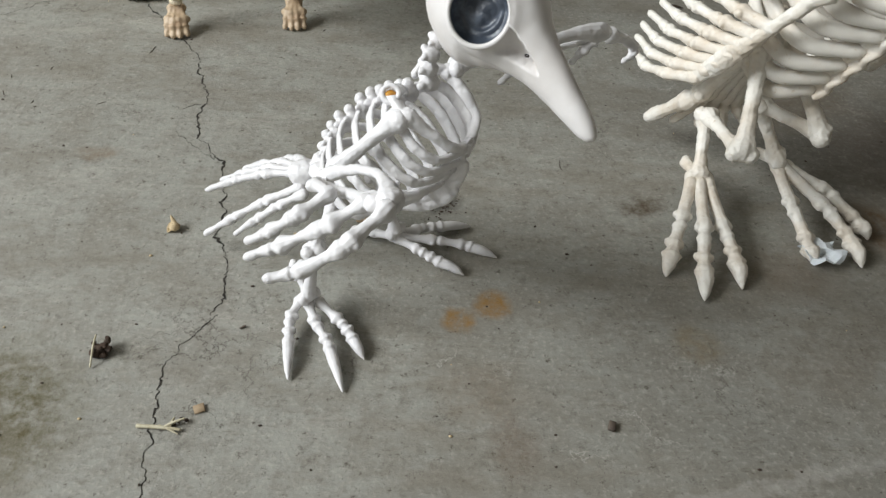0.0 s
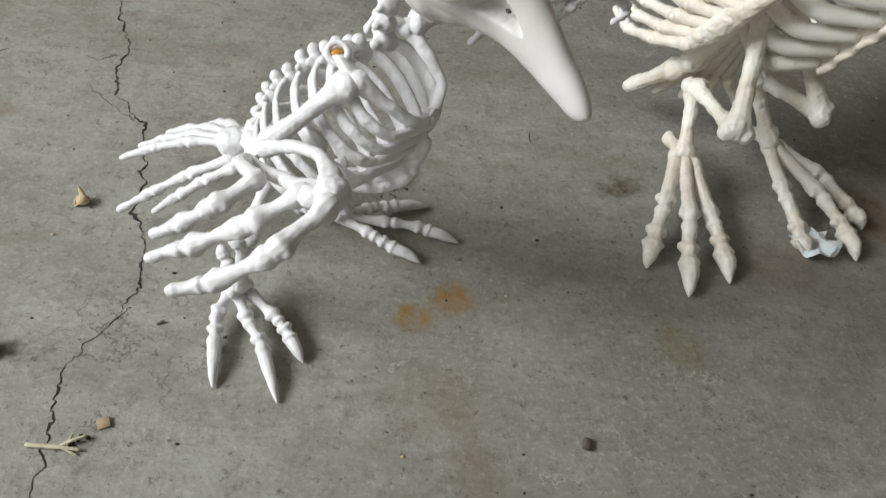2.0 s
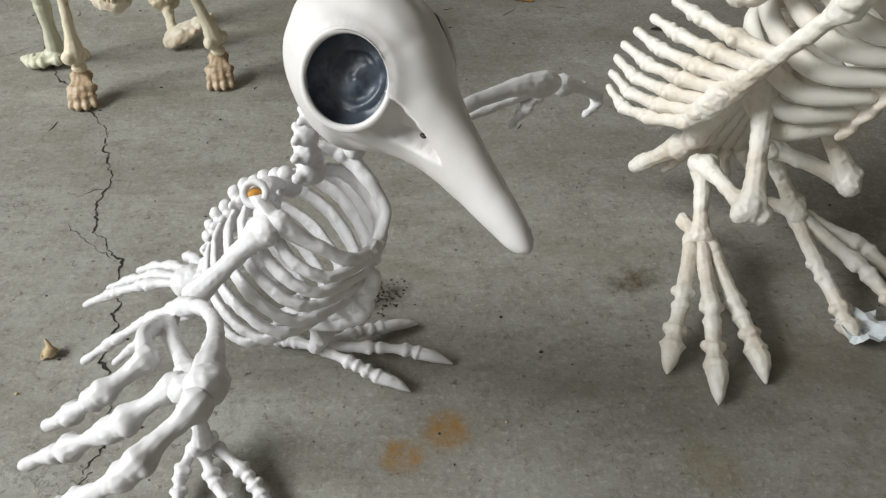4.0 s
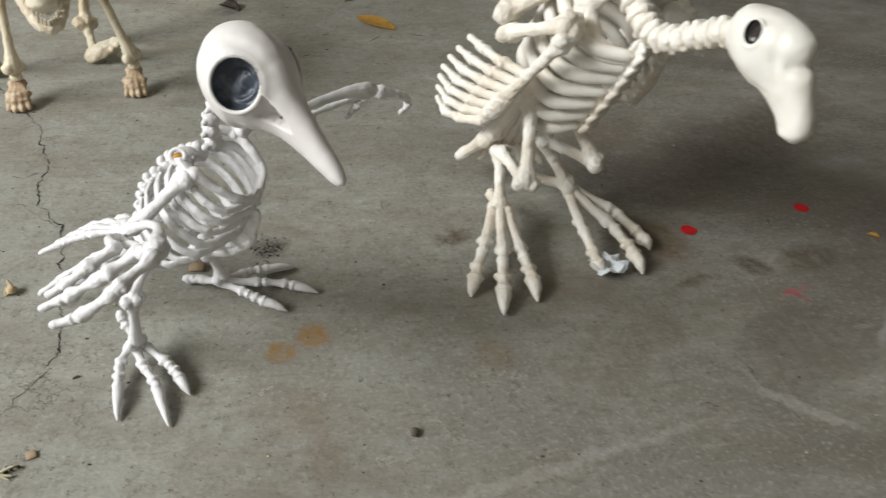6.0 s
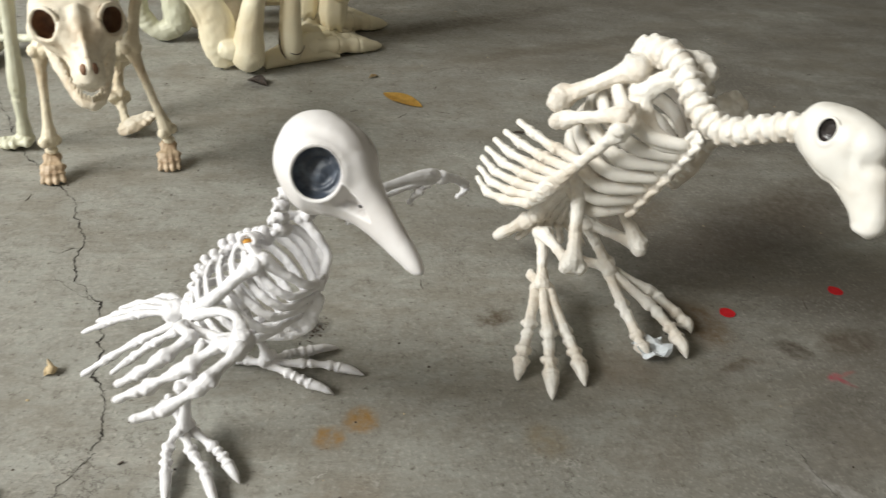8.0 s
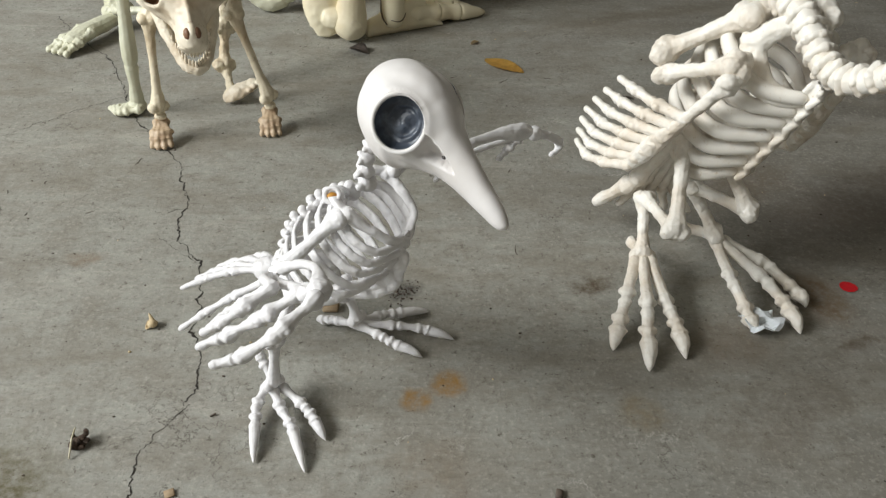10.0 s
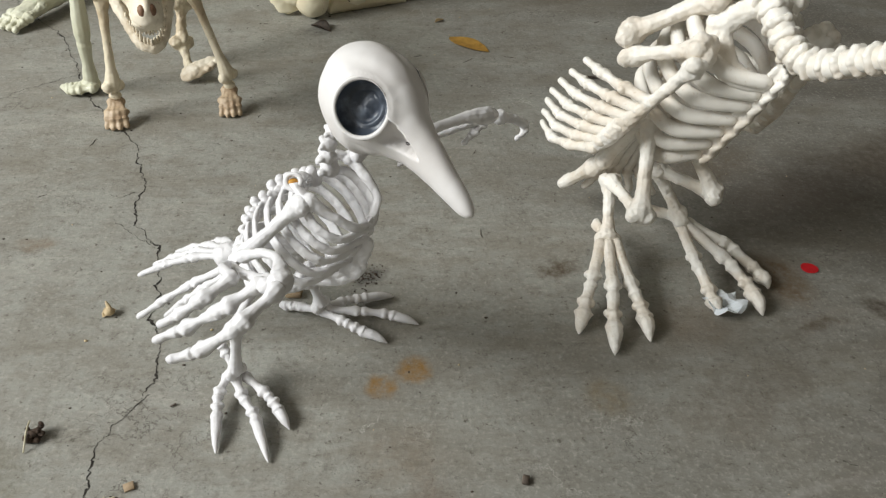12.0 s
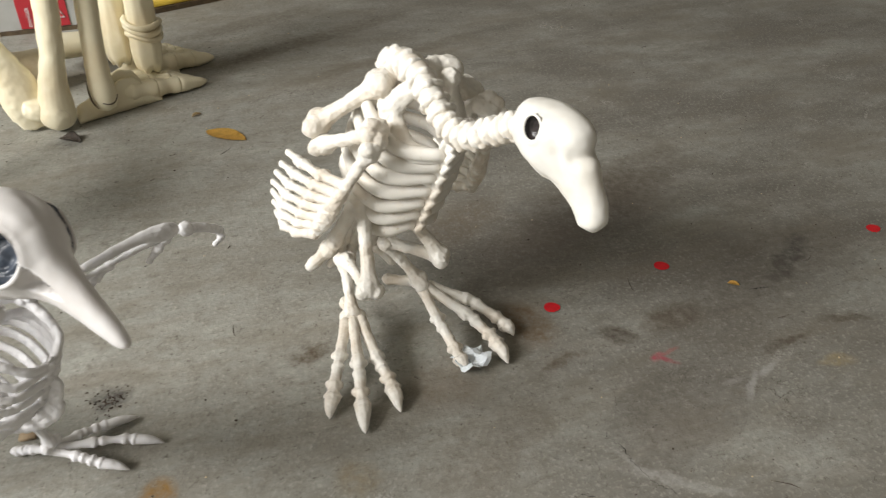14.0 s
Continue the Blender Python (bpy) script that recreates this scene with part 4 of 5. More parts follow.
# ---- dog skeleton ----
def paw(bm, place, ahead, wide, long):
    ahead = V(ahead).normalized()
    side = V((-ahead.y, ahead.x, 0))
    for k in range(4):
        s = (k - 1.5) / 1.5
        a = V(place) + side * (s * wide * 0.42) - ahead * long * 0.5 + V((0, 0, 0.032))
        b = V(place) + side * (s * wide) + ahead * (long * (0.5 - 0.12 * s * s)) + V((0, 0, 0.005))
        digit(bm, [a, a.lerp(b, 0.62) + V((0, 0, 0.004)), b], 0.0058, 0.95)
    return bm


def build_dog():
    root = thing("dog_skeleton", (-0.31, 1.25, 0), "brown-washed plastic dog skeleton with open toothy jaw", "skeleton decoration", "skeleton animals")
    f, l, u = frame3((0.28, -0.92, -0.38))
    c = V((-0.318, 1.192, 0.270))
    sec = [(-0.085, 0.0, 0.004, 0.004), (-0.08, 0.002, 0.026, 0.024), (-0.055, 0.006, 0.044, 0.038), (-0.02, 0.004, 0.060, 0.042), (0.012, 0.0, 0.064, 0.041), (0.04, -0.006, 0.049, 0.036),
           (0.065, -0.012, 0.033, 0.030), (0.09, -0.016, 0.026, 0.024), (0.108, -0.018, 0.021, 0.020), (0.114, -0.020, 0.008, 0.008)]
    bm, m, c = loft(sec, f, l, u, c, 12, 112, 2.2)
    for v in bm.verts:
        s, y, z = v.co
        v.co.y -= math.copysign(0.012 * math.exp(-((s - 0.055) / 0.018) ** 2 - ((z + 0.012) / 0.016) ** 2), y)
        v.co.z += 0.007 * math.exp(-(y / 0.009) ** 2) * (1 if z > 0 and s > 0.02 else 0)
        v.co.y *= 1 - 0.20 * max(0, min(1, (s - 0.045) / 0.03)) * (1 if z > -0.02 else 0.5)
        v.co.y += math.copysign(0.006 * math.exp(-((s - 0.010) / 0.022) ** 2 - ((z + 0.012) / 0.007) ** 2), y)
    holes = [eye_hole(bm, (0.032, s * 0.046, 0.022), (0.72, s * 0.55, 0.42), 0.0205, 0.004, 1.1) for s in (-1, 1)]
    for h in holes:
        rim_ring(bm, h, 0.0205, 0.0026, 1.1, 0.002)
    skull = part("skull", to_world(bm, m, c), M_DOG_SKULL, root, "broad aged dog skull", lump=0.0022, scale=45)
    for h in holes:
        part("eye_socket", to_world(bowl(h, 0.0205, 0.03, 0.001, 1.1, 0.002), m, c), M_SOCKET, skull, "hollow brown eye socket", lump=0.001)
    bm = bmesh.new()
    for s in (-1, 1):
        ball(bm, (0.104, s * 0.0062, 0.001), 0.0092, (1.0, 0.72, 1.1))
    part("nostril", to_world(bm, m, c), M_SOCKET, skull, "dark nose openings")

    def tooth_row(z, rows, r, down):
        for s, y, k in rows:
            b = bmesh.new()
            tube(b, [(s, y, z), (s, y, z - down * k * 0.6), (s + 0.001, y, z - down * k)], [r, r * 0.9, r * 0.4], 7, 2)
            part("tooth", to_world(b, m, c), M_DOG_SKULL, skull)
    upper = [(0.106 - 0.9 * abs(y) ** 1.5 * 6, y, 1.8 if abs(abs(y) - 0.017) < 0.002 else 1.0) for y in (-0.021, -0.017, -0.011, -0.0065, -0.002, 0.0025, 0.007, 0.0115, 0.017, 0.021)]
    tooth_row(-0.034, upper, 0.0026, 0.008)
    # dropped jaw
    bm = bmesh.new()
    arc = [(-0.02, -0.046, -0.030), (0.02, -0.036, -0.058), (0.055, -0.024, -0.078), (0.078, -0.014, -0.088), (0.086, 0, -0.090),
           (0.078, 0.014, -0.088), (0.055, 0.024, -0.078), (0.02, 0.036, -0.058), (-0.02, 0.046, -0.030)]
    tube(bm, arc, [0.009, 0.010, 0.0085, 0.0075, 0.0075, 0.0075, 0.0085, 0.010, 0.009], 10, 4, 1.25, side=(0, 0, 1))
    jaw = part("lower_jaw", to_world(bm, m, c), M_DOG_SKULL, root, fuse=0.0015, lump=0.0015)
    for i in range(15):
        p = line_at(arc[1:-1], 0.12 + 0.76 * i / 14)
        b = bmesh.new()
        tube(b, [p + V((0, 0, 0.006)), p + V((0, 0, 0.013)), p + V((0, 0, 0.018 if i not in (4, 10) else 0.026))], [0.0030, 0.0027, 0.0012], 7, 2)
        part("tooth", to_world(b, m, c), M_DOG_SKULL, jaw)
    # neck and shoulders behind the head
    bm = tube(bmesh.new(), [(-0.29, 1.25, 0.27), (-0.30, 1.31, 0.285), (-0.31, 1.40, 0.29), (-0.32, 1.52, 0.28)], [0.02, 0.018, 0.018, 0.018], 10, 4)
    part("backbone", bm, M_DOG, root, lump=0.004)
    for a, b, k in (((-0.394, 1.205, 0.062), (-0.388, 1.225, 0.205), 1), ((-0.219, 1.246, 0.060), (-0.262, 1.262, 0.200), -1)):
        a, b = V(a), V(b)
        bm = bone(bmesh.new(), a, b, 0.0078, 1.6, 1.5)
        bone(bm, b, V((-0.30 - 0.05 * k, 1.33, 0.285)), 0.010, 1.4, 1.3)
        ball(bm, a - V((0, 0, 0.016)), 0.0095, (1.1, 1, 0.8))
        leg = part("foreleg", bm, M_DOG, root, fuse=0.0013, lump=0.0008)
        p = V((a.x, a.y - 0.016, 0))
        part("paw", paw(bmesh.new(), p, (0.1, -1, 0), 0.0150, 0.040), M_PAW, leg, "brown-stained paw", fuse=0.0015, lump=0.001)
    # hind leg folded between the forelegs, foot sole turned up
    bm = bone(bmesh.new(), (-0.318, 1.425, 0.11), (-0.322, 1.405, 0.045), 0.010, 1.6, 1.6)
    bone(bm, (-0.322, 1.405, 0.040), (-0.302, 1.345, 0.018), 0.0085, 1.5, 1.4)
    bone(bm, (-0.318, 1.425, 0.11), (-0.32, 1.50, 0.27), 0.011, 1.5, 1.3)
    hind = part("hind_leg", bm, M_DOG, root, fuse=0.0015, lump=0.0018)
    bm = bmesh.new()
    tube(bm, [(-0.310, 1.335, 0.014), (-0.292, 1.335, 0.024), (-0.262, 1.345, 0.036)], [0.011, 0.015, 0.012], 10, 4, 0.5, side=(0.3, -0.6, 0.7))
    for k in range(4):
        ball(bm, (-0.268 + 0.008 * k, 1.330 + 0.006 * k, 0.030 + 0.005 * k), 0.006)
    part("paw", bm, M_DOG_SKULL, hind, "pale upturned paw", fuse=0.0015, lump=0.0015)
    return root


build_dog()


# ---- pale green skeleton behind the dog ----
def build_pale():
    root = thing("pale_skeleton", (-0.46, 1.31, 0), "pale green glow plastic animal skeleton, legs only in view", "skeleton decoration", "skeleton animals")
    bm = bone(bmesh.new(), (-0.462, 1.305, 0.022), (-0.455, 1.295, 0.098), 0.0110, 1.15, 1.1, condyles=False)
    bone(bm, (-0.455, 1.295, 0.100), (-0.437, 1.295, 0.300), 0.0122, 1.12, 1.1, condyles=False)
    ball(bm, (-0.463, 1.303, 0.015), 0.0145, (1.2, 1, 0.9))
    leg = part("foreleg", bm, M_GLOW, root, fuse=0.0015, lump=0.0005)
    bm = bmesh.new()
    for k in range(4):
        digit(bm, [(-0.456, 1.302 - 0.005 * k, 0.014), (-0.482, 1.303 - 0.006 * k, 0.011), (-0.498 + 0.002 * k, 1.304 - 0.006 * k, 0.009), (-0.514 + 0.005 * k, 1.305 - 0.006 * k, 0.007)], 0.0058, 0.95)
    part("paw", bm, M_GLOW, leg, fuse=0.0015, lump=0.001)
    bm = tube(bmesh.new(), [(-0.603, 1.690, 0.024), (-0.618, 1.650, 0.026), (-0.640, 1.605, 0.026), (-0.662, 1.570, 0.020)], [0.019, 0.021, 0.022, 0.020], 12, 4, 0.75, side=(0, 0, 1))
    foot = part("hind_foot", bm, M_GLOW, root, fuse=0.0015, lump=0.0014, scale=60)
    bm = bmesh.new()
    for k in range(4):
        s = k - 1.5
        digit(bm, [(-0.640 + 0.009 * s, 1.604 - 0.006 * s, 0.030), (-0.664 + 0.012 * s, 1.565 - 0.006 * s, 0.020), (-0.684 + 0.014 * s, 1.543 - 0.008 * s, 0.008)], 0.0075, 0.95)
    part("paw", bm, M_GLOW, foot, fuse=0.0015, lump=0.0015)
    bm = bone(bmesh.new(), (-0.600, 1.700, 0.035), (-0.640, 1.760, 0.240), 0.017, 1.4, 1.3)
    tube(bm, [(-0.57, 1.62, 0.065), (-0.50, 1.60, 0.075), (-0.44, 1.60, 0.080)], [0.009, 0.008, 0.009], 10, 4)
    tube(bm, [(-0.60, 1.69, 0.04), (-0.585, 1.65, 0.055), (-0.57, 1.62, 0.065)], [0.012, 0.011, 0.009], 10, 4)
    part("hind_leg", bm, M_GLOW, root, fuse=0.0015, lump=0.0015)
    return root


build_pale()


# ---- large cream skeleton, seen from the shins down ----
def foot_of(root, heel, toe, wide, tall, toes, back):
    """A moulded flat-soled foot; heel and toe lie on the near edge of its sole: ridged instep, jointed pointed toes."""
    heel, toe = V(heel), V(toe)
    length = (toe - heel).length
    d = (toe - heel).normalized()
    side = V((-d.y, d.x, 0))
    prof = [(0.0, 0.10, 0.10), (0.012, 0.28, 0.28), (0.04, 0.44, 0.44), (0.12, 0.52, 0.54), (0.24, 0.60, 0.78), (0.36, 0.74, 1.0), (0.46, 0.80, 0.86), (0.53, 0.70, 0.60), (0.58, 0.50, 0.30), (0.62, 0.20, 0.08)]
    line, _ = smooth_line([(s, w, k) for s, w, k in prof], [1] * len(prof), 6)
    bm = bmesh.new()
    rows = []
    n = 40
    for s, w, k in line:
        half = wide * w
        mid = heel + d * (s * length) + side * (half + wide * 0.06)
        ring = []
        for i in range(n + 1):
            a = math.pi * i / n
            x = -math.cos(a)
            z = tall * k * max(0.0, math.sin(a)) ** 0.55
            ridge = math.cos((x + 1) * toes * math.pi) * -1
            z *= 1 + 0.24 * (ridge - 0.4) * max(0, min(1, (s - 0.24) / 0.12)) * math.sin(a) ** 0.5
            z += 0.006 * math.exp(-((s - 0.47 - 0.03 * x) / 0.022) ** 2) * math.sin(a)
            z -= 0.004 * math.exp(-((s - 0.53 - 0.03 * x) / 0.014) ** 2) * math.sin(a)
            ring.append(bm.verts.new(mid + side * (half * x) + V((0, 0, 0.002 + z))))
        rows.append(ring)
    for p, q in zip(rows, rows[1:]):
        for i in range(n):
            bm.faces.new((p[i], p[i + 1], q[i + 1], q[i]))
        bm.faces.new((p[n], p[0], q[0], q[n]))
    bm.faces.new(rows[0])
    bm.faces.new(rows[-1])
    foot = part("foot", bm, M_GIANT, root, "moulded cream plastic foot with ridged instep", lump=0.0012, scale=60)
    r = wide * 1.32 / toes
    for k in range(toes):
        c = wide * 0.02 + r * (1.45 * k + 1)
        a = heel + d * (0.40 * length) + side * c + V((0, 0, tall * (0.50 + 0.08 * k)))
        b = toe - d * (back * k) + side * (c * 0.9) + V((0, 0, 0.009))
        bm = bmesh.new()
        joint = [a, a.lerp(b, 0.34), a.lerp(b, 0.64), b]
        for p, q, big in ((joint[0], joint[1], 1.0), (joint[1], joint[2], 0.92)):
            tube(bm, [p, p.lerp(q, 0.12), p.lerp(q, 0.5), p.lerp(q, 0.88), q], [r * 1.10 * big, r * 1.22 * big, r * 0.98 * big, r * 1.20 * big, r * 1.05 * big], 12, 3)
        p = joint[2]
        tube(bm, [p, p.lerp(b, 0.12), p.lerp(b, 0.45), p.lerp(b, 0.8), b], [r * 0.95, r * 1.06, r * 0.86, r * 0.62, r * 0.30], 12, 3)
        for v in bm.verts:
            v.co.z = max(v.co.z, 0.002)
        part("toe", bm, M_GIANT, foot, lump=0.0006)
    return foot


def build_giant():
    root = thing("large_skeleton", (-0.02, 1.70, 0), "large cream plastic skeleton crouching, with moulded feet", "skeleton decoration", "skeleton animals")
    foot_of(root, (-0.062, 1.638, 0), (0.203, 1.757, 0), 0.040, 0.068, 3, 0.012)
    bm = tube(bmesh.new(), [(-0.008, 1.668, 0.034), (-0.010, 1.670, 0.06), (-0.010, 1.678, 0.11), (-0.006, 1.688, 0.18), (0.010, 1.71, 0.36)], [0.024, 0.0255, 0.0225, 0.0215, 0.024], 18, 5)
    shin = part("shin", bm, M_GIANT, root, lump=0.0015, scale=30)
    seam = tube(bmesh.new(), [(-0.034, 1.652, 0.088), (-0.034, 1.648, 0.06), (-0.030, 1.644, 0.042), (-0.022, 1.640, 0.030)], [0.0008, 0.0018, 0.0022, 0.001], 6, 3)
    part("seam", seam, M_SEAM_STRIP, shin, "dark open mould seam")
    seam = tube(bmesh.new(), [(-0.012, 1.640, 0.040), (0.002, 1.641, 0.036), (0.013, 1.648, 0.040), (0.018, 1.656, 0.050)], [0.0008, 0.0013, 0.0013, 0.0008], 6, 3)
    part("seam", seam, M_SEAM_STRIP, shin, "dark open mould seam")
    # second foot behind it, under two lobed bones in a ridged cuff
    foot_of(root, (0.010, 1.795, 0), (0.231, 1.897, 0), 0.056, 0.062, 4, 0.014)
    for x, y, low, r, name in ((0.086, 1.785, 0.062, 0.031, "lower_leg"), (0.028, 1.822, 0.072, 0.029, "lower_leg")):
        bm = bmesh.new()
        tube(bm, [(x, y, low), (x, y, low + 0.03), (x + 0.002, y + 0.006, 0.13), (x + 0.004, y + 0.01, 0.20), (x + 0.006, y + 0.02, 0.36)], [r * 0.92, r, r * 1.02, r * 0.95, r], 32, 6)
        for v in bm.verts:
            w = math.atan2(v.co.y - y, v.co.x - x)
            k = 1 + 0.055 * math.cos(7 * w + 1.3) + 0.03 * math.cos(12 * w)
            v.co.x, v.co.y = x + (v.co.x - x) * k, y + (v.co.y - y) * k
            v.co.z += 0.004 * math.cos(5 * w) * max(0, 1 - (v.co.z - low) / 0.03)
        part(name, bm, M_GIANT, root, "fluted cream leg bone", lump=0.0015, scale=50)
    bm = bmesh.new()
    for k in range(3):
        tube(bm, [(0.088 + (0.0335 + 0.001 * k) * math.cos(a), 1.791 + (0.0335 + 0.001 * k) * math.sin(a), 0.124 + 0.013 * k - 0.005 * math.cos(a) + 0.004 * math.sin(2 * a + k)) for a in (2 * math.pi * i / 20 for i in range(21))], [0.0065] * 21, 10, 1)
    part("ankle_cuff", bm, M_GIANT, root, lump=0.0012)
    # thigh bone standing on its knuckle, flat perforated blade beside it
    bm = tube(bmesh.new(), [(-0.099, 1.632, 0.032), (-0.098, 1.634, 0.050), (-0.094, 1.640, 0.085), (-0.086, 1.648, 0.13), (-0.077, 1.655, 0.18), (-0.055, 1.67, 0.40)], [0.033, 0.0345, 0.029, 0.0245, 0.0235, 0.026], 20, 5)
    ball(bm, (-0.099, 1.630, 0.037), 0.0365, (1.0, 0.95, 1), level=3)
    for v in bm.verts:
        v.co.z = max(v.co.z, 0.002)
    part("upper_limb", bm, M_GIANT, root, fuse=0.002, lump=0.0012, scale=30)
    bm = bmesh.new()
    tube(bm, [(-0.096, 1.594, 0.051), (-0.088, 1.594, 0.056), (-0.077, 1.599, 0.050), (-0.073, 1.603, 0.036), (-0.078, 1.602, 0.022)], [0.0005] * 5, 6, 3)
    part("seam", bm, M_DOG, root, "fine tan mould line")
    bm = tube(bmesh.new(), [(-0.150, 1.640, 0.026), (-0.152, 1.642, 0.046), (-0.156, 1.645, 0.076), (-0.163, 1.649, 0.108), (-0.182, 1.655, 0.142), (-0.208, 1.662, 0.178), (-0.245, 1.675, 0.235), (-0.28, 1.69, 0.32)],
              [0.029, 0.0385, 0.0390, 0.0350, 0.0335, 0.0370, 0.046, 0.05], 24, 6, 0.48, side=(0.15, -0.95, 0.25))
    tube(bm, [(-0.128, 1.632, 0.046), (-0.142, 1.632, 0.050)], [0.024, 0.022], 16, 1)
    # raised rim along the plate's outer edge
    tube(bm, [(-0.179, 1.637, 0.030), (-0.188, 1.639, 0.060), (-0.190, 1.642, 0.095), (-0.204, 1.646, 0.130), (-0.232, 1.652, 0.165)], [0.006, 0.008, 0.008, 0.008, 0.008], 10, 4)
    for v in bm.verts:
        v.co.z = max(v.co.z, 0.002)
    blade = part("blade_bone", bm, M_GIANT, root, "flat cream bone plate with screw holes", fuse=0.002, lump=0.0015, scale=30)
    for p in ((-0.196, 1.6405, 0.162), (-0.236, 1.650, 0.215)):
        b = bmesh.new()
        ball(b, p, 0.0048, (1, 0.6, 1))
        part("screw_hole", b, M_SEAM_STRIP, blade)
    bm = tube(bmesh.new(), [(-0.252, 1.800, 0.26), (-0.254, 1.800, 0.14), (-0.254, 1.798, 0.046)], [0.034, 0.035, 0.033], 18, 5)
    curl = [(-0.262, 1.792, 0.034), (-0.292, 1.788, 0.024), (-0.317, 1.788, 0.037), (-0.332, 1.788, 0.066), (-0.330, 1.788, 0.098), (-0.314, 1.79, 0.120)]
    tube(bm, curl, [0.025, 0.0225, 0.0195, 0.0172, 0.0155, 0.013], 16, 5)
    for k in range(7):
        ball(bm, line_at(curl, 0.42 + 0.55 * k / 6), 0.0205 - 0.0009 * k, level=3)
    for v in bm.verts:
        v.co.z = max(v.co.z, 0.003)
    hook = part("hooked_limb", bm, M_GLOW, root, "pale hooked limb with a ribbed curl", fuse=0.002, lump=0.0015, scale=45)
    ring = tube(bmesh.new(), [(-0.2535 + 0.0355 * math.cos(a), 1.80 + 0.0355 * math.sin(a), 0.118) for a in (2 * math.pi * i / 20 for i in range(21))], [0.0012] * 21, 6, 1)
    part("joint_line", ring, M_DOG, hook, "tan joint line")
    bm = tube(bmesh.new(), [(-0.14, 1.86, 0.048), (-0.19, 1.835, 0.052), (-0.232, 1.815, 0.075)], [0.042, 0.044, 0.042], 16, 5)
    hip = part("hip_block", bm, M_DOG, root, "tan end block with a screw hole", lump=0.002, scale=40)
    b = bmesh.new()
    ball(b, (-0.206, 1.786, 0.066), 0.0052, (1, 0.6, 1))
    part("screw_hole", b, M_SEAM_STRIP, hip)
    bm = tube(bmesh.new(), [(-0.12, 1.95, 0.06), (0.0, 1.95, 0.062), (0.06, 1.95, 0.06)], [0.03, 0.026, 0.03], 12, 4)
    part("cross_bone", bm, M_GIANT, root, lump=0.002)
    bm = tube(bmesh.new(), [(-0.222, 1.80, 0.14), (-0.224, 1.80, 0.22), (-0.224, 1.80, 0.36)], [0.030, 0.032, 0.034], 14, 4)
    part("inner_limb", bm, M_DOG, root, lump=0.002, scale=40)
    return root


build_giant()

# ---- things at the back of the garage ----
crate = thing("equipment_box", (-0.50, 2.40, 0), "grey metal equipment box with red warning labels", "box")
body = part("body", box(bmesh.new(), -1.05, -0.05, 2.25, 2.60, 0.006, 0.55), M_PANEL, crate, flat=True)
# dark line at the foot of the box, built as a thin strip
part("base_strip", box(bmesh.new(), -1.06, -0.04, 2.243, 2.61, 0.0, 0.010), M_SEAM_STRIP, crate, "dark strip along the foot of the box", flat=True)


def letters(text, size, m, name, parent, mat):
    cu = bpy.data.curves.new(name, "FONT")
    cu.body, cu.size, cu.extrude, cu.align_x, cu.align_y = text, size, 0.0004, "CENTER", "CENTER"
    tmp = bpy.data.objects.new(name, cu)
    scene.collection.objects.link(tmp)
    bpy.context.view_layer.update()
    me = bpy.data.meshes.new_from_object(tmp.evaluated_get(bpy.context.evaluated_depsgraph_get()))
    bpy.data.objects.remove(tmp)
    b = bmesh.new()
    b.from_mesh(me)
    bmesh.ops.transform(b, matrix=m, verts=b.verts[:])
    return part(name, b, mat, parent, flat=True)


for x in (-0.205, -0.135):
    lab = part("warning_label", box(bmesh.new(), x - 0.024, x + 0.024, 2.2475, 2.2500, 0.012, 0.088), M_LABEL, body, "red warning label with white print", flat=True)
    if x < -0.18:
        letters("DANGER", 0.0125, pose(x, 2.2465, 0.041, 90, -90, 0), "label_lettering", lab, M_PRINT)
    else:
        bm = bmesh.new()
        tube(bm, [(x - 0.015, 2.247, 0.034), (x + 0.015, 2.247, 0.034), (x, 2.247, 0.066), (x - 0.015, 2.247, 0.034)], [0.002] * 4, 6, 1)
        part("warning_triangle", bm, M_PRINT, lab)
plank = thing("yellow_board", (0.45, 2.48, 0), "yellow painted board lying on the floor", "board")
bm = box(bmesh.new(), 0.06, 1.0, 2.30, 2.44, 0.012, 0.05)
bmesh.ops.bevel(bm, geom=bm.edges[:], offset=0.004, segments=2, affect="EDGES")
bmesh.ops.rotate(bm, verts=bm.verts[:], cent=(0.06, 2.30, 0), matrix=Matrix.Rotation(radians(19), 3, "Z"))
part("board", bm, M_YELLOW, plank)
# dark line below the board, built as a flat strip
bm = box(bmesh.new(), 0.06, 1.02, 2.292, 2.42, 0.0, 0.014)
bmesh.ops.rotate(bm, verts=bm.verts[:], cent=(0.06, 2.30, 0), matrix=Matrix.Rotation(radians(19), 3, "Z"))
part("board_strip", bm, M_SEAM_STRIP, plank, "dark strip under the board", flat=True)

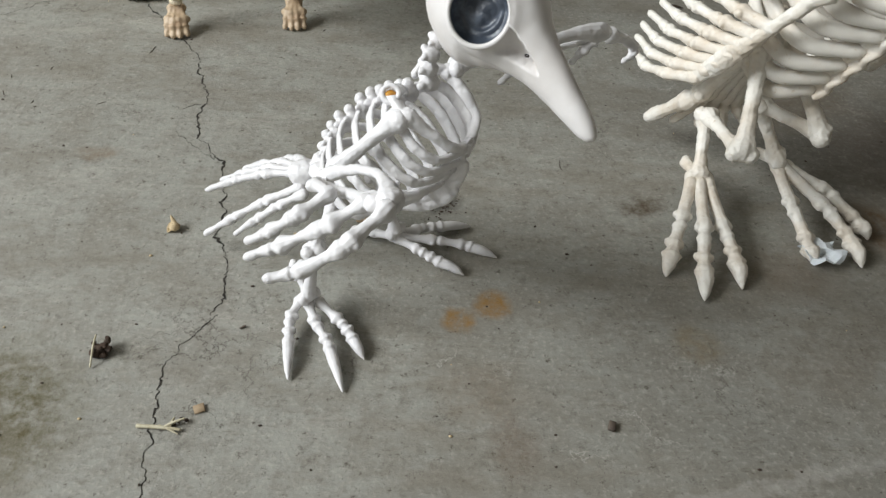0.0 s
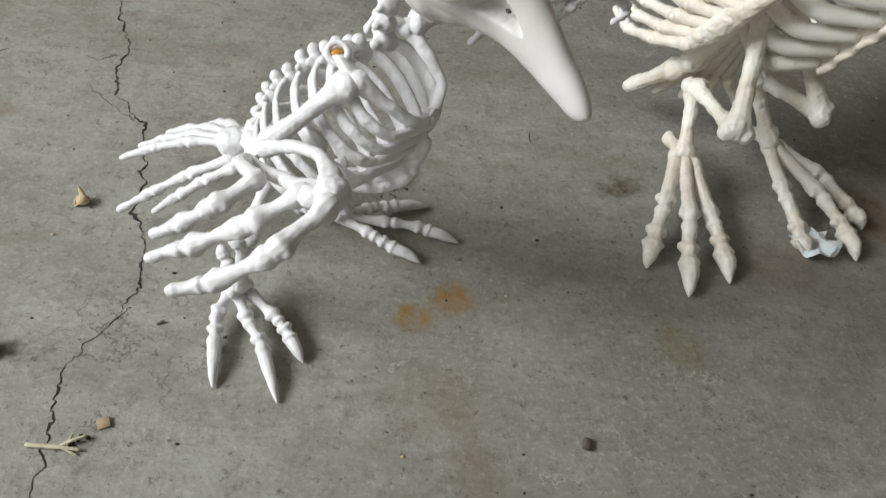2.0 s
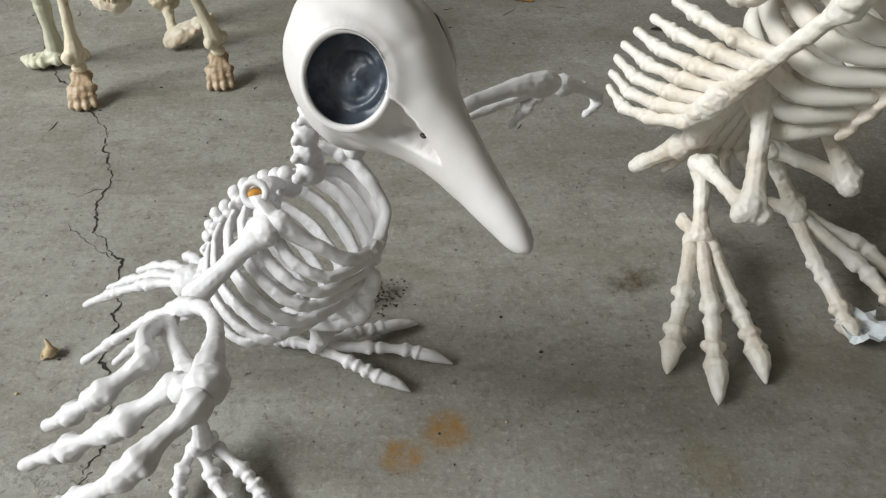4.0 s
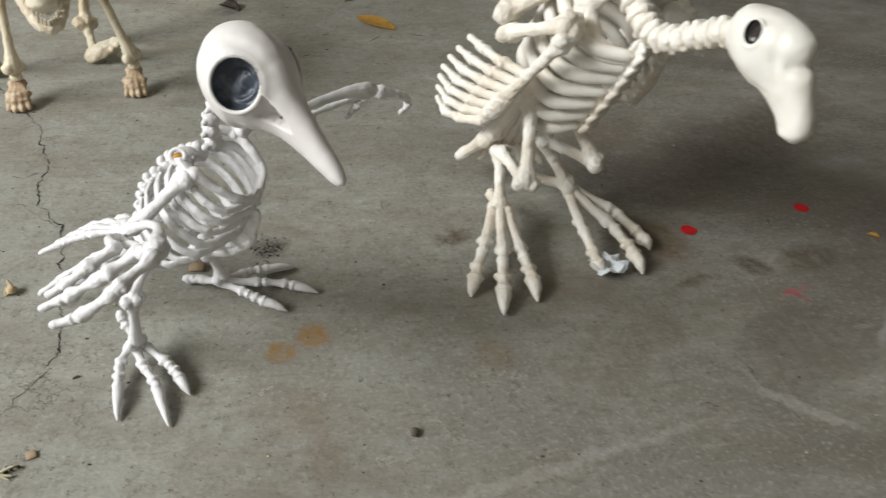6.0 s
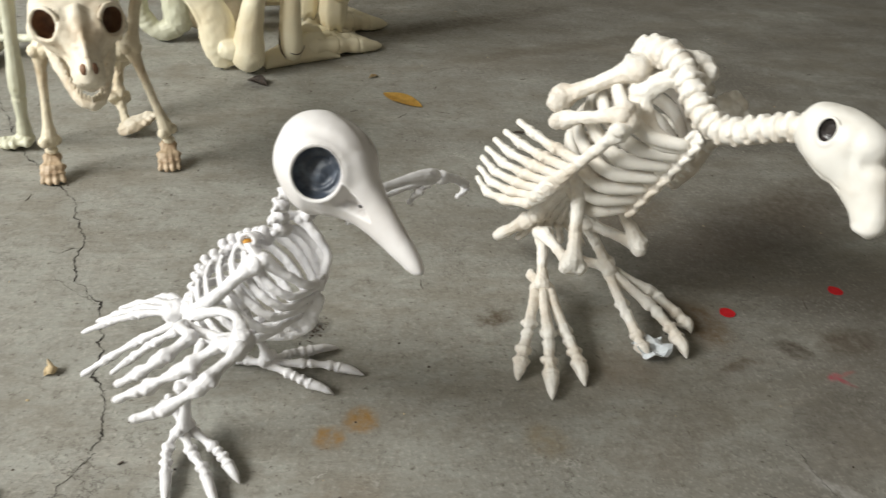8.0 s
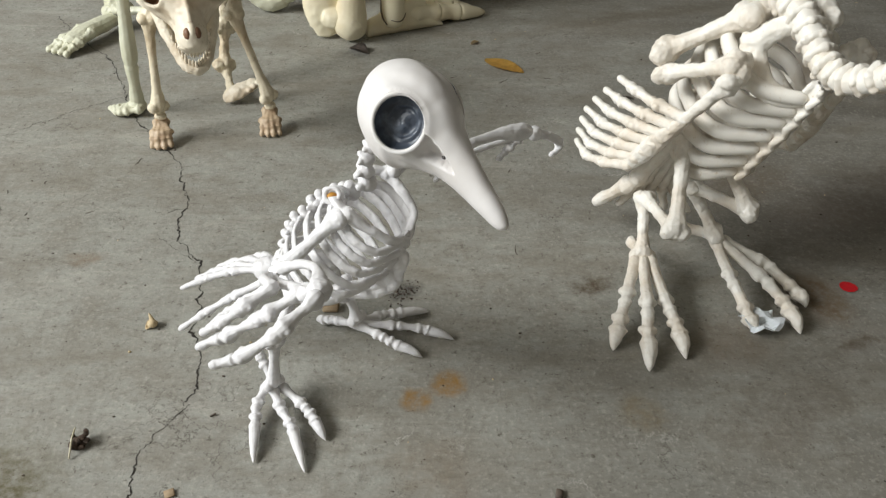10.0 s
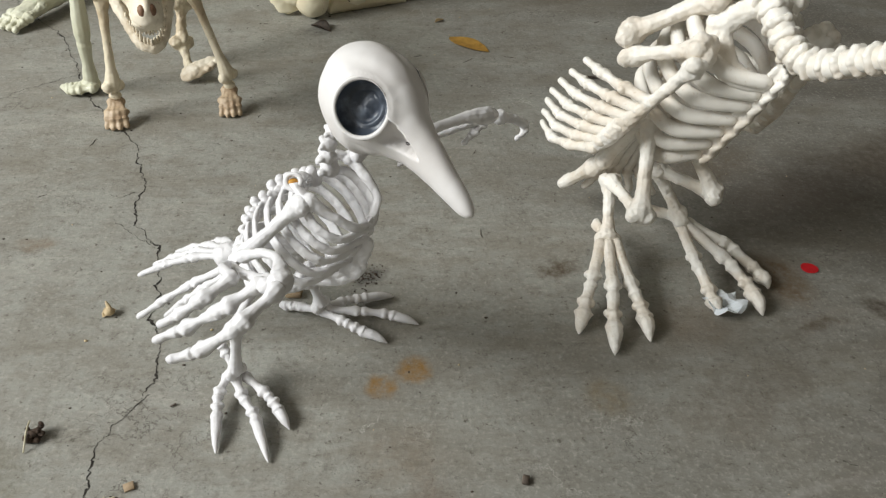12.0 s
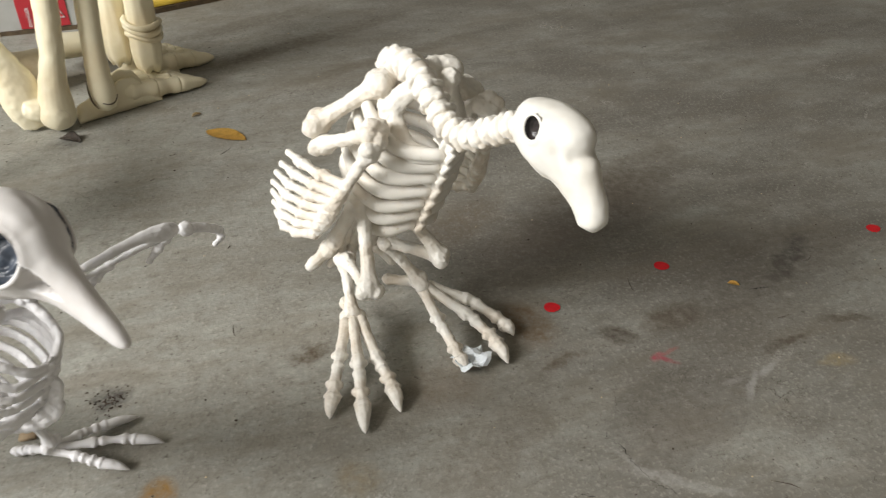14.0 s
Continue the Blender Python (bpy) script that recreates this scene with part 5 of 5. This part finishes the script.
# ---- litter on the floor ----
def leaf_mesh(a, b, wide, curl, rows=12):
    """A dry leaf blade: pointed, cupped and lifted, with a midrib and thickness."""
    a, b = V(a), V(b)
    d = b - a
    o = V((-d.y, d.x, 0)).normalized()
    bm = bmesh.new()
    grid = []
    for i in range(rows + 1):
        t = i / rows
        w = wide * max(0.02, math.sin(math.pi * min(1, t * 0.97 + 0.02)) ** 0.75) * (1 - 0.25 * t)
        row = []
        for k in range(-3, 4):
            s = k / 3
            z = 0.0015 + curl * (s * s) * math.sin(math.pi * t) + curl * 0.5 * t * (1 - t) + 0.0006 * noise.noise((t * 9, s * 3, wide * 99))
            row.append(bm.verts.new(a.lerp(b, t) + o * (s * w) + V((0, 0, z))))
        grid.append(row)
    for p, q in zip(grid, grid[1:]):
        for k in range(6):
            bm.faces.new((p[k], p[k + 1], q[k + 1], q[k]))
    bmesh.ops.solidify(bm, geom=bm.faces[:], thickness=0.0006)
    return bm


def litter(name, bm, mat, label, category, lump=0.0, group=""):
    return tagged(part(name, bm, mat, None, lump=lump), label, category, group)


litter("fallen_leaf", leaf_mesh((0.180, 1.532, 0), (0.252, 1.468, 0), 0.025, 0.003), M_LEAF, "dry orange fallen leaf on the concrete", "leaf", group="fallen leaves")
litter("fallen_leaf", leaf_mesh((-0.10, 1.585, 0), (-0.060, 1.555, 0), 0.016, 0.012), M_LEAF_DARK, "crumpled dark brown leaf by the large skeleton", "leaf", group="fallen leaves")
litter("fallen_leaf", leaf_mesh((0.175, 1.62, 0), (0.155, 1.605, 0), 0.006, 0.004), M_TAN, "small curled tan leaf on the concrete", "leaf", group="fallen leaves")
litter("fallen_leaf", leaf_mesh((0.42, 1.36, 0), (0.45, 1.355, 0), 0.005, 0.002), M_LEAF_DARK, "small dark brown leaf on the concrete", "leaf", group="fallen leaves")
bm = leaf_mesh((-0.312, 0.735, 0), (-0.299, 0.748, 0), 0.006, 0.006, 8)
ball(bm, (-0.304, 0.740, 0.006), 0.0055, (1.2, 1, 0.9))
tube(bm, [(-0.304, 0.742, 0.008), (-0.307, 0.746, 0.011), (-0.309, 0.749, 0.015)], [0.003, 0.002, 0.0006], 7, 3)
litter("seed_pod", bm, M_TAN, "dry papery tan seed pod on the floor", "seed pod", 0.0012)
bm = bmesh.new()
rng = random.Random(7)
for k in range(22):
    ball(bm, (-0.335 + rng.uniform(-0.009, 0.009), 0.560 + rng.uniform(-0.008, 0.008), 0.003 + rng.uniform(0, 0.010)), rng.uniform(0.0022, 0.0050), (1, 0.8, 0.75))
litter("soil_clod", bm, M_SOIL, "small dark clod of soil on the floor", "soil clod", 0.0025)
bm = bmesh.new()
tube(bm, [(-0.344, 0.572, 0.012), (-0.342, 0.556, 0.014), (-0.343, 0.540, 0.002)], [0.0008, 0.001, 0.0008], 6, 3)
litter("straw", bm, M_STRAW, "short dry straw stalk across the soil clod", "straw")
bm = bmesh.new()
for a, b, r in (((-0.282, 0.474, 0.002), (-0.243, 0.470, 0.003), 0.0017), ((-0.258, 0.472, 0.003), (-0.240, 0.480, 0.006), 0.0013), ((-0.262, 0.474, 0.003), (-0.244, 0.466, 0.002), 0.0010), ((-0.252, 0.472, 0.003), (-0.250, 0.482, 0.004), 0.0010)):
    tube(bm, [a, V(a).lerp(V(b), 0.5) + V((0, 0, 0.001)), b], [r, r * 1.1, r * 0.8], 7, 3)
litter("twig", bm, M_STRAW, "small dry forked straw twig on the floor", "twig", 0.0004)
bm = bmesh.new()
for k in range(8):
    ball(bm, (-0.247 + rng.uniform(-0.006, 0.010), 0.477 + rng.uniform(-0.006, 0.006), 0.002), rng.uniform(0.0012, 0.003), (1, 0.8, 0.7), level=1)
litter("soil_crumb", bm, M_SOIL, "dark soil crumbs beside the twig", "soil", 0.0008)


def chip(name, x, y, turn, sx, sy, sz, mat, label, category):
    bm = bmesh.new()
    bmesh.ops.create_cube(bm, size=1, matrix=pose(x, y, sz / 2 + 0.001, 4, -5, turn) @ Matrix.Diagonal((sx, sy, sz, 1)))
    bmesh.ops.bevel(bm, geom=bm.edges[:], offset=sz * 0.2, segments=1, affect="EDGES")
    return litter(name, bm, mat, label, category, 0.0006)


chip("card_scrap", -0.230, 0.494, 20, 0.010, 0.009, 0.0016, M_CARD, "tiny tan card scrap on the floor", "scrap")
chip("card_scrap", -0.086, 0.768, -8, 0.020, 0.014, 0.006, M_CARD, "small brown card scrap under the crow", "scrap")
chip("wood_chip", 0.163, 0.481, 75, 0.010, 0.007, 0.004, M_LEAF_DARK, "small dark wood chip on the floor", "wood chip")
chip("wood_chip", -0.205, 0.595, 30, 0.007, 0.002, 0.0015, M_LEAF_DARK, "tiny dark splinter on the floor", "wood chip")

litter("fallen_leaf", leaf_mesh((0.890, 0.772, 0), (0.904, 0.760, 0), 0.006, 0.003, 8), M_LEAF, "tiny tan leaf scrap on the oily concrete", "leaf", group="fallen leaves")

# red paper discs
for x, y, turn in ((0.613, 0.800, -15), (0.818, 0.841, -30), (1.211, 0.826, 10)):
    bm = bmesh.new()
    bmesh.ops.create_circle(bm, cap_ends=True, cap_tris=True, segments=26, radius=1)
    for v in bm.verts:
        r = math.hypot(v.co.x, v.co.y)
        v.co = V((v.co.x * 0.0118, v.co.y * 0.0108 * (1 - 0.12 * v.co.x), 0.0010 + 0.0003 * r * v.co.x))
    bmesh.ops.solidify(bm, geom=bm.faces[:], thickness=0.0003)
    bmesh.ops.transform(bm, matrix=pose(x, y, 0.0002, 0, 0, turn), verts=bm.verts[:])
    disc = litter("red_disc", bm, M_RED, "small round red paper disc on the concrete", "paper disc", group="red discs on the floor")
    for p in disc.data.polygons:
        p.use_smooth = False

# crumpled clear plastic caught on the vulture's toe
bm = bmesh.new()
rng = random.Random(23)
grid = []
for i in range(8):
    row = []
    for j in range(7):
        x, y = i / 3.5 - 1, j / 3.0 - 1
        fold = abs(math.sin(2.2 * x + 1.1 * y + 0.4)) * 0.010 + abs(math.sin(1.1 * x - 2.0 * y)) * 0.006
        edge = 1 - 0.22 * (abs(x) * abs(y)) + rng.uniform(-0.10, 0.10)
        row.append(bm.verts.new((x * 0.027 * edge + rng.uniform(-0.0025, 0.0025), y * 0.020 * edge + rng.uniform(-0.0025, 0.0025), fold - 0.006 + rng.uniform(-0.001, 0.002))))
    grid.append(row)
for i in range(7):
    for j in range(6):
        bm.faces.new((grid[i][j], grid[i + 1][j], grid[i + 1][j + 1], grid[i][j + 1]))
bmesh.ops.triangulate(bm, faces=bm.faces[:])
bmesh.ops.solidify(bm, geom=bm.faces[:], thickness=0.0004)
bmesh.ops.transform(bm, matrix=pose(0.462, 0.722, 0.009, 0, 0, 10), verts=bm.verts[:])
scrap = part("plastic_scrap", bm, M_FILM, None, flat=True)
tagged(scrap, "crumpled clear bluish plastic scrap under the vulture foot", "plastic scrap")

# loose crumbs and grit, denser round the pit in the concrete
bm = bmesh.new()
for k in range(620):
    if k < 110:
        x, y = rng.gauss(0.004, 0.013), rng.gauss(0.804, 0.012)
        r = rng.uniform(0.0005, 0.0015)
    else:
        x, y = rng.uniform(-0.75, 1.3), rng.uniform(0.3, 2.2)
        r = rng.uniform(0.0005, 0.0017)
    bmesh.ops.create_icosphere(bm, subdivisions=1, radius=r, matrix=Matrix.Translation((x, y, r * 0.4)) @ Matrix.Diagonal((rng.uniform(0.7, 1.8), rng.uniform(0.6, 1.2), 0.6, 1)))
for k in range(32):
    x, y, a, n = rng.uniform(-0.75, 1.3), rng.uniform(0.3, 2.0), rng.uniform(0, 3.14), rng.uniform(0.004, 0.016)
    d = V((math.cos(a), math.sin(a), 0)) * n
    p = V((x, y, 0.0004))
    tube(bm, [p - d, p - d * 0.3 + V((-d.y, d.x, 0)) * rng.uniform(-0.4, 0.4), p + d], [0.0002, 0.0006, 0.0002], 5, 2)
tagged(part("floor_grit", bm, M_SOIL, None), "dark grit and crumbs scattered over the concrete", "grit", kind="stuff")
bm = bmesh.new()
for k in range(70):
    x, y, r = rng.uniform(-0.7, 1.2), rng.uniform(0.3, 2.1), rng.uniform(0.0006, 0.0018)
    bmesh.ops.create_icosphere(bm, subdivisions=1, radius=r, matrix=Matrix.Translation((x, y, r * 0.4)) @ Matrix.Diagonal((rng.uniform(0.7, 1.5), 1, 0.6, 1)))
tagged(part("pale_grit", bm, M_TAN, None), "pale dry crumbs scattered over the concrete", "grit", kind="stuff")


# ---- run overlapping moulded bones of one part into one skin ----
for ob, size, lump, scale in FUSE:
    skin = ob.modifiers.new("skin", "REMESH")
    skin.mode, skin.voxel_size, skin.use_smooth_shade = "VOXEL", size, True
    soft = ob.modifiers.new("soft", "SMOOTH")
    soft.factor, soft.iterations = 0.5, 2
bpy.context.view_layer.update()
graph = bpy.context.evaluated_depsgraph_get()
for ob, size, lump, scale in FUSE:
    me = bpy.data.meshes.new_from_object(ob.evaluated_get(graph))
    me.name = ob.name
    count = len(me.vertices)
    co, no = np.empty(count * 3), np.empty(count * 3)
    me.vertices.foreach_get("co", co)
    me.vertex_normals.foreach_get("vector", no)
    co, no = co.reshape(-1, 3), no.reshape(-1, 3)
    at = AT[ob]
    rough = np.array([noise.noise((V(c) + at) * (scale * 1.4)) + 0.5 * noise.noise((V(c) + at) * (scale * 3.1)) for c in co])
    me.vertices.foreach_set("co", (co + no * (lump * 0.8 * rough)[:, None]).ravel())
    ob.modifiers.clear()
    ob.data = me
